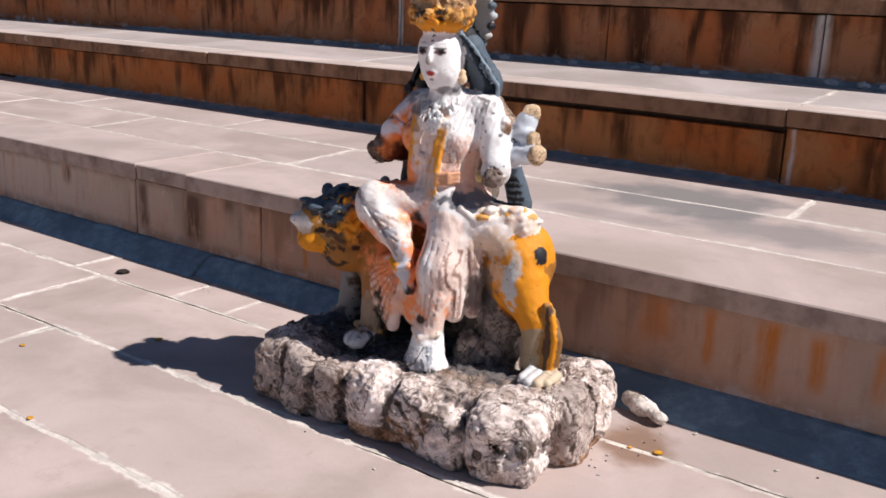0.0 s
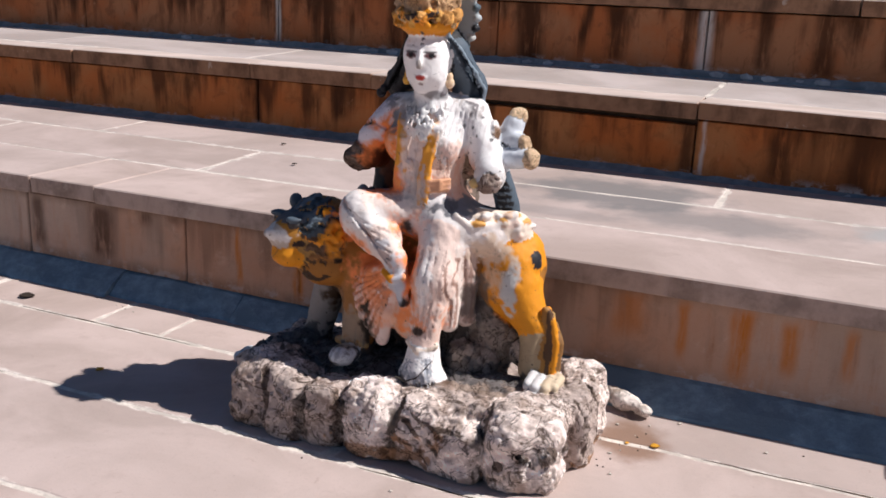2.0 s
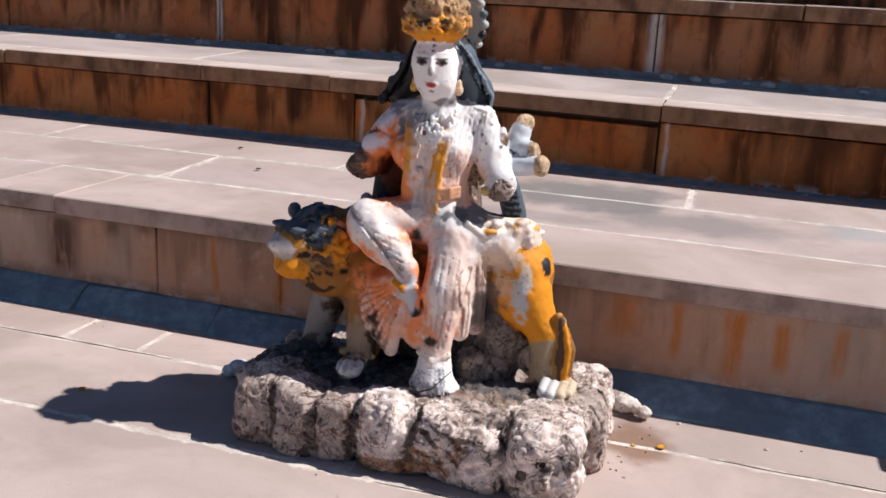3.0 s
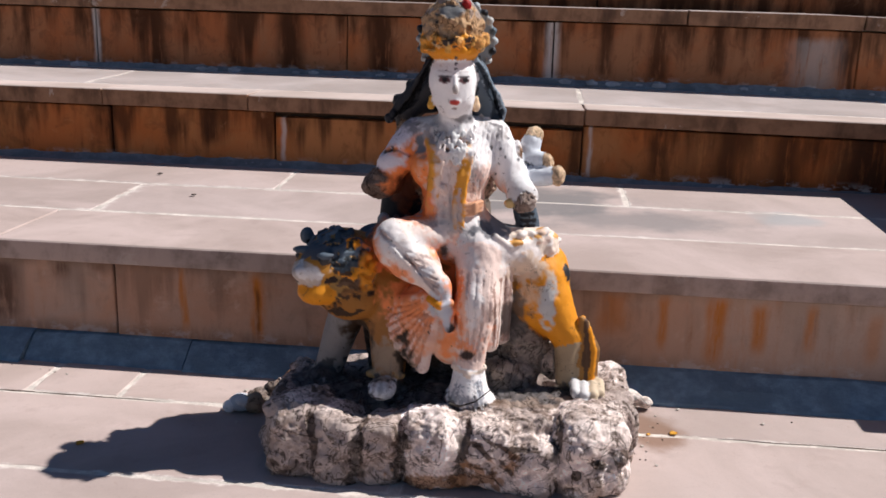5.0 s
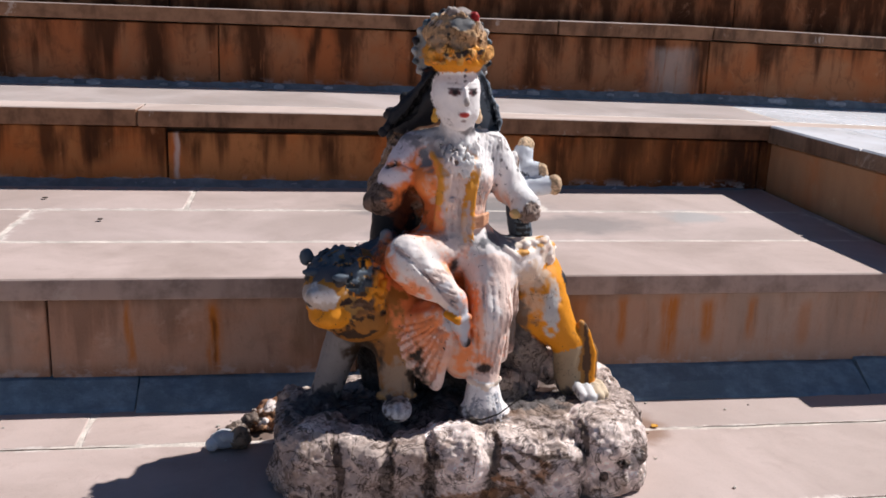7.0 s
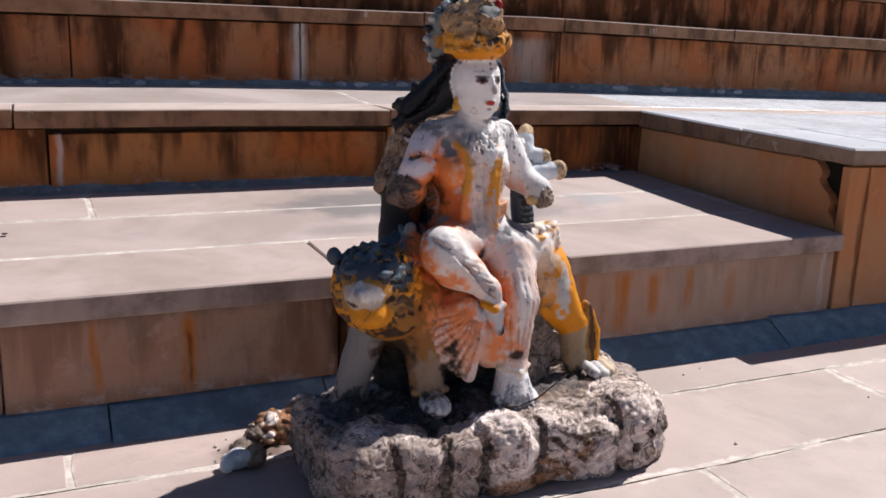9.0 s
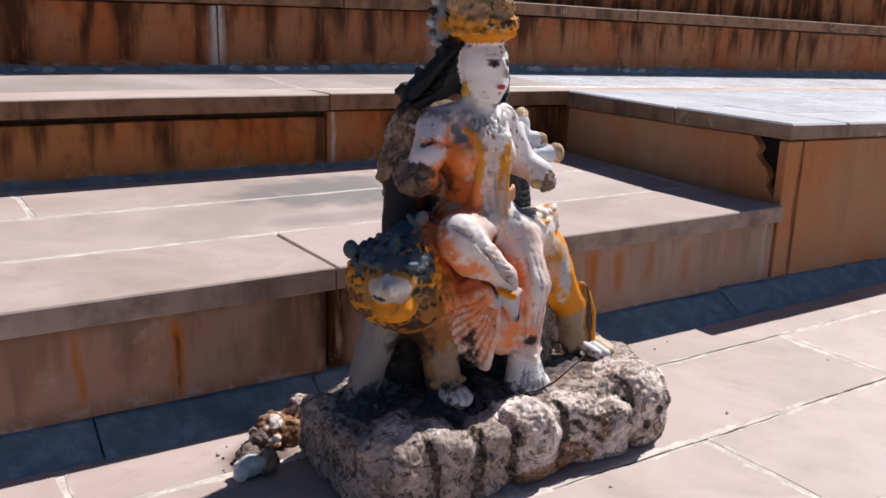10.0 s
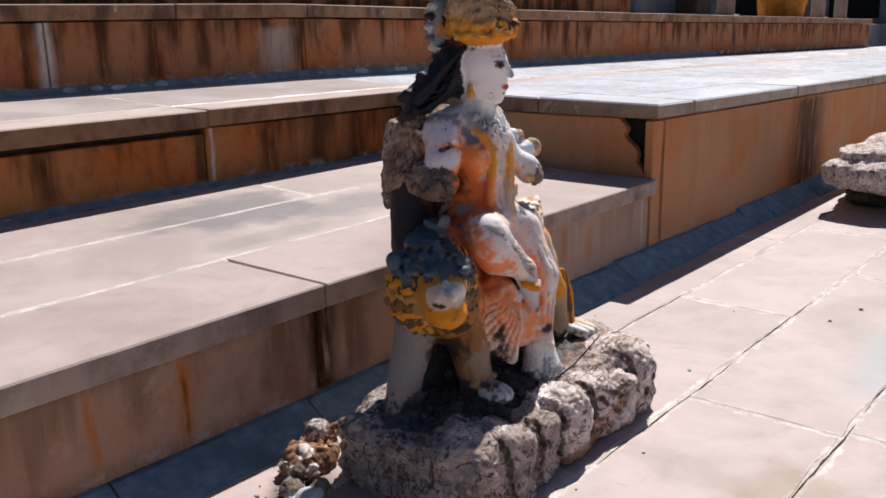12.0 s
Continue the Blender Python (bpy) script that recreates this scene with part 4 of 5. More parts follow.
# seated figure: hips, crossed leg, standing leg
CALF, KNEE, FLUSH = (0.86, 0.73, 0.67), (0.88, 0.82, 0.80), (0.92, 0.29, 0.095)
s.egg((-0.038, -0.315, 0.455), (0.095, 0.078, 0.055), PINK, "paint", 0.02)
s.limb((-0.065, -0.350, 0.455), (-0.150, -0.412, 0.458), 0.050, 0.041, CALF, "cloth", 0.015)
s.egg((-0.156, -0.420, 0.458), (0.038, 0.038, 0.038), KNEE, "cloth", 0.012)
s.limb((-0.146, -0.422, 0.440), (-0.062, -0.438, 0.375), 0.043, 0.024, CALF, "cloth", 0.014)
s.egg((-0.112, -0.418, 0.408), (0.052, 0.036, 0.036), (0.80, 0.56, 0.47), "cloth", 0.014, 0)
s.limb((-0.060, -0.442, 0.372), (-0.046, -0.446, 0.325), 0.023, 0.018, (0.62, 0.63, 0.67), "paint", 0.008)
s.limb((-0.046, -0.448, 0.325), (-0.037, -0.450, 0.290), 0.017, 0.010, (0.56, 0.57, 0.61), "paint", 0.006)
s.cord([(-0.078, -0.455, 0.350), (-0.056, -0.468, 0.340), (-0.034, -0.458, 0.345)], 0.0065, AMBER)
s.limb((-0.010, -0.345, 0.448), (0.012, -0.372, 0.428), 0.052, 0.048, (0.78, 0.74, 0.73), "cloth", 0.015)
s.limb((0.012, -0.376, 0.425), (0.016, -0.422, 0.340), 0.047, 0.043, (0.86, 0.68, 0.61), "cloth", 0.012)
s.limb((0.016, -0.422, 0.340), (0.006, -0.434, 0.215), 0.042, 0.027, (0.86, 0.66, 0.58), "cloth", 0.012)
s.limb((0.018, -0.365, 0.428), (0.095, -0.335, 0.420), 0.046, 0.042, (0.84, 0.77, 0.74), "cloth", 0.016)
for i in range(4):
    s.cord([(0.006 + 0.010 * i, -0.408 + 0.004 * i, 0.452 - 0.012 * i), (0.040 + 0.008 * i, -0.400 + 0.006 * i, 0.428 - 0.016 * i), (0.066 + 0.004 * i, -0.384 + 0.005 * i, 0.392 - 0.020 * i)], 0.0070, ((0.86, 0.80, 0.78), (0.84, 0.68, 0.61))[i % 2], "paint", 0.006)
s.limb((0.062, -0.372, 0.395), (0.062, -0.360, 0.250), 0.022, 0.020, (0.80, 0.62, 0.54), "cloth", 0.012)
s.limb((0.044, -0.392, 0.400), (0.042, -0.396, 0.245), 0.022, 0.020, (0.84, 0.72, 0.66), "cloth", 0.010)
s.limb((0.005, -0.430, 0.215), (0.006, -0.440, 0.152), 0.027, 0.042, WHITE, "paint", 0.01)
s.egg((0.008, -0.442, 0.142), (0.052, 0.034, 0.022), WHITE, "paint", 0.008)
for i in range(7):
    s.limb((-0.034 + 0.0142 * i, -0.482 + 0.0009 * (i - 3) ** 2, 0.140), (-0.014 + 0.0072 * i, -0.466 + 0.0006 * (i - 3) ** 2, 0.182), 0.0028, 0.0018, (0.42, 0.44, 0.49), "paint", 0, True)
s.cord([(-0.026, -0.444, 0.208), (0.006, -0.464, 0.200), (0.036, -0.444, 0.208)], 0.0055, CREAM)
# fan of pleats that falls from the crossed leg
s.egg((-0.088, -0.392, 0.288), (0.064, 0.036, 0.080), (0.76, 0.44, 0.33), "paint", 0.012)
s.egg((-0.035, -0.415, 0.255), (0.042, 0.032, 0.055), (0.78, 0.50, 0.39), "paint", 0.01)
for i in range(9):
    t = i / 8
    a = radians(186 + 70 * t)
    top = (-0.060 + 0.030 * math.cos(a), -0.420, 0.345 + 0.030 * math.sin(a))
    reach = 0.100 + 0.050 * t
    hem = (-0.056 + reach * math.cos(a) * (1 - 0.05 * t), -0.396 - 0.036 * t, 0.330 + reach * math.sin(a) * 0.92)
    mid = tuple((top[k] + hem[k]) / 2 - (0.008 if k == 1 else 0) for k in range(3))
    s.cord([top, mid, hem], 0.0130, ((0.88, 0.62, 0.52), (0.86, 0.54, 0.41), (0.88, 0.68, 0.60))[i % 3], "paint", 0.010)
# cloth over the hip, frilled
s.limb((0.045, -0.352, 0.430), (0.140, -0.305, 0.436), 0.042, 0.034, CREAM, "cloth", 0.012)
for i in range(4):
    s.cord([(0.044 + 0.006 * i, -0.392 + 0.004 * i, 0.468 - 0.016 * i), (0.078 + 0.006 * i, -0.382 + 0.006 * i, 0.444 - 0.012 * i), (0.118 + 0.004 * i, -0.352 + 0.006 * i, 0.448 - 0.012 * i), (0.146 + 0.004 * i, -0.330, 0.470 - 0.014 * i)],
           0.0072, ((0.84, 0.76, 0.71), (0.82, 0.64, 0.55))[i % 2], "paint", 0.004)
for i in range(30):
    t = rng.random()
    s.egg((0.080 + 0.090 * t, -0.372 + 0.070 * t + rng.uniform(-0.012, 0.012), 0.446 + rng.uniform(-0.026, 0.024)), (rng.uniform(0.008, 0.015), rng.uniform(0.008, 0.013), rng.uniform(0.005, 0.010)),
          (CREAM, (0.76, 0.55, 0.42), (0.82, 0.75, 0.70), (0.70, 0.36, 0.10))[i % 4], "paint", 0.004, rng.uniform(0, 90))
# seated figure: trunk and back
s.limb((-0.046, -0.322, 0.46), (-0.048, -0.318, 0.57), 0.066, 0.062, (0.86, 0.66, 0.57), "paint", 0.02)
s.egg((-0.054, -0.312, 0.605), (0.086, 0.060, 0.074), PINK, "paint", 0.02)
s.egg((-0.098, -0.350, 0.590), (0.036, 0.032, 0.037), PINK, "paint", 0.015)
s.egg((-0.014, -0.342, 0.590), (0.036, 0.032, 0.037), (0.84, 0.78, 0.77), "paint", 0.015)
s.egg((-0.056, -0.298, 0.660), (0.092, 0.042, 0.036), (0.74, 0.72, 0.73), "paint", 0.02)
s.egg((-0.060, -0.215, 0.580), (0.115, 0.080, 0.108), (0.30, 0.225, 0.165), "rock", 0.02)
s.egg((-0.135, -0.205, 0.600), (0.050, 0.060, 0.070), (0.34, 0.26, 0.20), "rock", 0.015)
s.egg((-0.165, -0.185, 0.505), (0.018, 0.022, 0.024), (0.36, 0.30, 0.24), "rock", 0.006)
s.egg((-0.050, -0.235, 0.48), (0.08, 0.06, 0.06), (0.12, 0.09, 0.07), "bare", 0.02)
# arms, broken at the elbows
s.limb((-0.132, -0.298, 0.648), (-0.172, -0.328, 0.592), 0.036, 0.034, (0.80, 0.71, 0.74), "paint", 0.012)
s.egg((-0.192, -0.340, 0.556), (0.040, 0.034, 0.030), (0.13, 0.085, 0.06), "rock", 0.006, 25)
s.egg((-0.186, -0.300, 0.558), (0.032, 0.040, 0.036), (0.22, 0.16, 0.115), "rock", 0.008)
s.limb((-0.150, -0.240, 0.640), (-0.180, -0.228, 0.560), 0.036, 0.038, (0.30, 0.21, 0.14), "rock", 0.012)
s.limb((0.028, -0.285, 0.652), (0.066, -0.300, 0.580), 0.036, 0.034, (0.86, 0.82, 0.82), "cloth", 0.012)
s.limb((0.070, -0.306, 0.566), (0.092, -0.338, 0.552), 0.030, 0.027, (0.78, 0.77, 0.78), "paint", 0.01)
s.egg((0.094, -0.345, 0.543), (0.033, 0.024, 0.029), (0.70, 0.68, 0.68), "paint", 0.006)
s.egg((0.102, -0.362, 0.534), (0.022, 0.014, 0.022), (0.30, 0.25, 0.22), "rock", 0.004)
s.egg((0.070, -0.362, 0.530), (0.012, 0.010, 0.010), (0.60, 0.42, 0.18), "paint", 0.004)
BLUISH = (0.62, 0.66, 0.72)
s.limb((0.084, -0.278, 0.560), (0.106, -0.252, 0.638), 0.027, 0.022, BLUISH, "paint", 0.008)
s.egg((0.112, -0.247, 0.654), (0.021, 0.018, 0.016), (0.66, 0.50, 0.32), "bare", 0.004, 30)
s.limb((0.094, -0.286, 0.598), (0.122, -0.276, 0.600), 0.0045, 0.0045, (0.06, 0.07, 0.09), "paint", 0, True)
s.limb((0.102, -0.262, 0.606), (0.128, -0.276, 0.606), 0.020, 0.018, BLUISH, "paint", 0.006)
s.egg((0.141, -0.281, 0.606), (0.015, 0.019, 0.019), (0.52, 0.38, 0.24), "bare", 0.003)
s.limb((0.096, -0.288, 0.568), (0.148, -0.302, 0.578), 0.019, 0.019, BLUISH, "paint", 0.006)
s.egg((0.163, -0.306, 0.580), (0.015, 0.021, 0.021), (0.52, 0.38, 0.24), "bare", 0.003)
s.limb((0.090, -0.275, 0.535), (0.108, -0.262, 0.465), 0.022, 0.024, SLATE, "paint", 0.008)
for i in range(5):
    s.limb((0.072, -0.300 + 0.002 * i, 0.522 - 0.013 * i), (0.135, -0.282, 0.516 - 0.013 * i), 0.003, 0.003, JET, "paint", 0, True)
s.egg((0.078, -0.290, 0.615), (0.010, 0.018, 0.035), (0.20, 0.11, 0.06), "bare", 0.004)
# garland, belt, necklace
GOLD = (0.80, 0.34, 0.04)
for dx, r in ((0.0, 0.0078), (0.011, 0.0062)):
    s.cord([(-0.102 + dx, -0.335, 0.658), (-0.092 + dx, -0.366, 0.636), (-0.084 + dx, -0.382, 0.605), (-0.087 + dx, -0.382, 0.560), (-0.092 + dx, -0.380, 0.520), (-0.094 + dx, -0.380, 0.482)], r, GOLD, "paint", 0.004)
    s.cord([(-0.012 + dx, -0.342, 0.655), (-0.018 + dx, -0.366, 0.630), (-0.028 + dx, -0.380, 0.585), (-0.036 + dx, -0.384, 0.530), (-0.036 + dx, -0.386, 0.475), (-0.048 + dx, -0.390, 0.446)], r, GOLD, "paint", 0.004)
for z in (0.526, 0.517, 0.508):
    s.cord([(-0.022, -0.386, z), (0.000, -0.376, z + 0.002), (0.014, -0.358, z + 0.004)], 0.0040, (0.66, 0.34, 0.20))
for i in range(130):
    t = rng.random()
    half = 0.052 * (1 - 0.62 * t)
    x = rng.uniform(-half, half)
    s.egg((-0.048 + x, -0.346 - 0.036 * min(1.0, t * 1.5) + 5.5 * x * x, 0.682 - 0.074 * t), (rng.uniform(0.0020, 0.0036), 0.0032, rng.uniform(0.004, 0.0075)), (rng.uniform(0.60, 0.86),) * 3, "paint", 0.003)
s.egg((-0.062, -0.384, 0.556), (0.009, 0.006, 0.012), AMBER, "paint", 0.003)
# neck, head
s.limb((-0.050, -0.312, 0.660), (-0.050, -0.328, 0.715), 0.037, 0.033, (0.78, 0.77, 0.78), "paint", 0.012)
s.egg((-0.054, -0.336, 0.768), (0.046, 0.052, 0.056), WHITE, "paint", 0.01)
s.egg((-0.050, -0.348, 0.731), (0.037, 0.036, 0.034), WHITE, "paint", 0.016)
s.egg((-0.048, -0.367, 0.706), (0.014, 0.012, 0.011), WHITE, "paint", 0.010)
s.limb((-0.046, -0.386, 0.776), (-0.044, -0.396, 0.751), 0.0048, 0.0074, WHITE, "paint", 0.006)
s.egg((-0.0455, -0.381, 0.728), (0.012, 0.007, 0.007), WHITE, "paint", 0.004)
for c, tint in (((-0.096, -0.338, 0.716), (0.70, 0.38, 0.06)), ((-0.008, -0.326, 0.716), (0.72, 0.52, 0.34))):
    s.egg(c, (0.0075, 0.009, 0.0095), tint, "paint", 0.003)
    s.egg((c[0], c[1], c[2] + 0.013), (0.0045, 0.006, 0.007), tint, "paint", 0.003)
# hair: jet on one side, faded slate on the other, in wavy locks
s.egg((-0.054, -0.284, 0.768), (0.060, 0.050, 0.066), JET, "paint", 0.01)
s.limb((-0.088, -0.288, 0.778), (-0.152, -0.246, 0.702), 0.026, 0.029, JET, "paint", 0.012)
s.limb((-0.098, -0.300, 0.750), (-0.148, -0.262, 0.704), 0.022, 0.026, JET, "paint", 0.01)
s.egg((-0.112, -0.264, 0.728), (0.045, 0.026, 0.036), JET, "paint", 0.012)
s.limb((-0.014, -0.292, 0.775), (0.018, -0.264, 0.708), 0.028, 0.026, SLATE, "paint", 0.012)
s.egg((0.010, -0.264, 0.704), (0.036, 0.026, 0.044), SLATE, "paint", 0.012)
for i in range(8):
    wave = [(-0.010 + 0.003 * i, -0.336 + 0.011 * i, 0.805 - 0.013 * i), (0.008 + 0.003 * i, -0.322 + 0.008 * i, 0.782 - 0.015 * i), (0.016 + 0.003 * i, -0.306 + 0.005 * i, 0.760 - 0.014 * i),
            (0.034 + 0.001 * i, -0.296 + 0.004 * i, 0.735 - 0.011 * i), (0.046 - 0.002 * i, -0.280 + 0.003 * i, 0.705 - 0.006 * i), (0.042 - 0.003 * i, -0.272, 0.684 - 0.003 * i)]
    s.cord(wave, 0.0060, ((0.22, 0.28, 0.34), (0.09, 0.125, 0.165))[i % 2], "paint", 0.0025)
    wave = [(-0.100, -0.326 + 0.010 * i, 0.800 - 0.013 * i), (-0.120 - 0.001 * i, -0.306 + 0.008 * i, 0.774 - 0.012 * i), (-0.140, -0.286 + 0.006 * i, 0.745 - 0.010 * i), (-0.168 - 0.001 * i, -0.268 + 0.005 * i, 0.718 - 0.008 * i), (-0.178, -0.262 + 0.005 * i, 0.698 - 0.004 * i)]
    s.cord(wave, 0.0066, (JET, (0.030, 0.032, 0.038))[i % 2], "paint", 0.0025)
for i in range(34):
    q = rng.random()
    s.egg((-0.092 - 0.090 * q + rng.uniform(-0.014, 0.014), -0.292 + 0.050 * q + rng.uniform(-0.022, 0.012), 0.786 - 0.092 * q + rng.uniform(-0.024, 0.020)), (rng.uniform(0.008, 0.013),) * 3, JET, "paint", 0.003)
# crown: band, heaped rolls, beaded disc behind
s.egg((-0.055, -0.266, 0.842), (0.078, 0.014, 0.079), (0.30, 0.34, 0.36), "paint", 0.006)
for i in range(24):
    a = 2 * math.pi * i / 24
    s.egg((-0.055 + 0.077 * math.cos(a), -0.267, 0.842 + 0.078 * math.sin(a)), (0.0072, 0.013, 0.0072), ((0.42, 0.46, 0.48), (0.10, 0.14, 0.17), (0.50, 0.50, 0.48), JET)[i % 4], "paint", 0.003)
s.egg((-0.058, -0.335, 0.864), (0.055, 0.066, 0.060), (0.40, 0.26, 0.13), "rock", 0.01)
s.egg((-0.056, -0.322, 0.898), (0.042, 0.046, 0.030), (0.24, 0.22, 0.21), "bare", 0.012)
s.egg((-0.056, -0.337, 0.824), (0.051, 0.060, 0.019), AMBER, "paint", 0.012)
for i in range(44):
    a = 2 * math.pi * rng.random()
    z = rng.uniform(0.822, 0.850)
    s.egg((-0.057 + 0.055 * math.cos(a), -0.336 + 0.065 * math.sin(a), z), (rng.uniform(0.005, 0.009),) * 3, (AMBER, (0.72, 0.40, 0.10), (0.66, 0.48, 0.26), (0.62, 0.30, 0.05))[i % 4], "bare" if i % 3 else "paint", 0.004)
for z, r, k, t in ((0.846, 0.052, 14, (0.62, 0.32, 0.07)), (0.870, 0.048, 13, (0.46, 0.30, 0.15)), (0.892, 0.038, 10, (0.36, 0.30, 0.25)), (0.908, 0.024, 6, (0.30, 0.28, 0.27))):
    for i in range(k):
        a = 2 * math.pi * (i + 0.5 * (k % 2)) / k
        s.egg((-0.057 + r * math.cos(a), -0.335 + r * 1.18 * math.sin(a), z + 0.005 * math.sin(5 * a)), (0.0135, 0.0135, 0.011), tuple(q * (0.85 + 0.35 * ((i * 7) % 5) / 4) for q in t), "rock", 0.006)
for i in range(60):
    a, z = 2 * math.pi * rng.random(), rng.uniform(0.824, 0.900)
    r = 0.065 - 0.30 * max(0.0, z - 0.868) - 0.30 * max(0.0, 0.842 - z)
    s.egg((-0.057 + r * math.cos(a), -0.335 + r * 1.16 * math.sin(a), z), (rng.uniform(0.0026, 0.0046),) * 3, (0.07, 0.045, 0.035), "paint", 0, 0, True)
s.egg((-0.030, -0.365, 0.912), (0.010, 0.011, 0.011), (0.34, 0.012, 0.012), "paint", 0.003)
s.mark((-0.060, -0.385, 0.898), (0.024, 0.04, 0.014), (0.10, 0.12, 0.14), 0.4, 0.9)
s.mark((-0.108, -0.330, 0.838), (0.03, 0.06, 0.022), (0.68, 0.30, 0.03), 0.5, 0.9)
s.mark((-0.085, -0.365, 0.858), (0.03, 0.05, 0.014), (0.26, 0.19, 0.14), 0.7, 0.7)
s.mark((-0.090, -0.305, 0.806), (0.020, 0.03, 0.016), (0.10, 0.04, 0.02), 0.5, 0.8)
# folds, pleats and locks cut into the modelled front
for i in range(6):
    s.groove([(-0.178 + 0.012 * i, 0.480 - 0.010 * i), (-0.128 + 0.010 * i, 0.446 - 0.013 * i), (-0.078 + 0.004 * i, 0.430 - 0.013 * i)], 0.0024, (0.58, 0.46, 0.42))
for i in range(7):
    s.groove([(0.004 + 0.0085 * i, 0.692 - 0.0035 * i), (-0.002 + 0.0095 * i, 0.655), (-0.004 + 0.0085 * i, 0.620), (-0.008 + 0.006 * i, 0.575)], 0.0019, (0.24, 0.22, 0.23) if 1 < i < 6 else (0.5, 0.46, 0.45))
for i in range(4):
    s.groove([(-0.004 + 0.012 * i, 0.570), (-0.006 + 0.011 * i, 0.538)], 0.0018, (0.55, 0.36, 0.30))
for i in range(5):
    s.groove([(-0.018 + 0.015 * i, 0.400), (-0.014 + 0.014 * i, 0.310), (-0.008 + 0.008 * i, 0.228)], 0.0018, (0.64, 0.48, 0.43))
for i in range(8):
    t = (i + 0.5) / 8
    a = radians(186 + 70 * t)
    reach = 0.108 + 0.050 * t
    s.groove([(-0.060 + 0.040 * math.cos(a), 0.345 + 0.040 * math.sin(a)), (-0.056 + reach * math.cos(a) * (1 - 0.05 * t), 0.330 + reach * math.sin(a) * 0.92)], 0.0019, (0.62, 0.29, 0.19))
for i in range(4):
    s.groove([(0.050 + 0.010 * i, 0.385), (0.052 + 0.010 * i, 0.300), (0.050 + 0.009 * i, 0.245)], 0.0020, (0.46, 0.30, 0.25))
for i in range(4):
    s.groove([(-0.080 + 0.016 * i, 0.560), (-0.078 + 0.016 * i, 0.500)], 0.0016, (0.62, 0.42, 0.36))
for i in range(7):
    s.groove([(-0.006 + 0.005 * i, 0.800 - 0.010 * i), (0.010 + 0.004 * i, 0.775 - 0.009 * i), (0.012 + 0.005 * i, 0.748 - 0.007 * i), (0.030 + 0.002 * i, 0.722 - 0.005 * i), (0.026 + 0.003 * i, 0.690)], 0.0034, (0.035, 0.05, 0.07))
    s.groove([(-0.098 - 0.005 * i, 0.800 - 0.012 * i), (-0.118 - 0.004 * i, 0.770 - 0.010 * i), (-0.128 - 0.006 * i, 0.742 - 0.007 * i), (-0.150 - 0.004 * i, 0.706 - 0.003 * i)], 0.0034, (0.006, 0.006, 0.008))
s.groove([(-0.215, 0.622), (-0.190, 0.620), (-0.160, 0.628), (-0.135, 0.616)], 0.0042, (0.02, 0.02, 0.025))
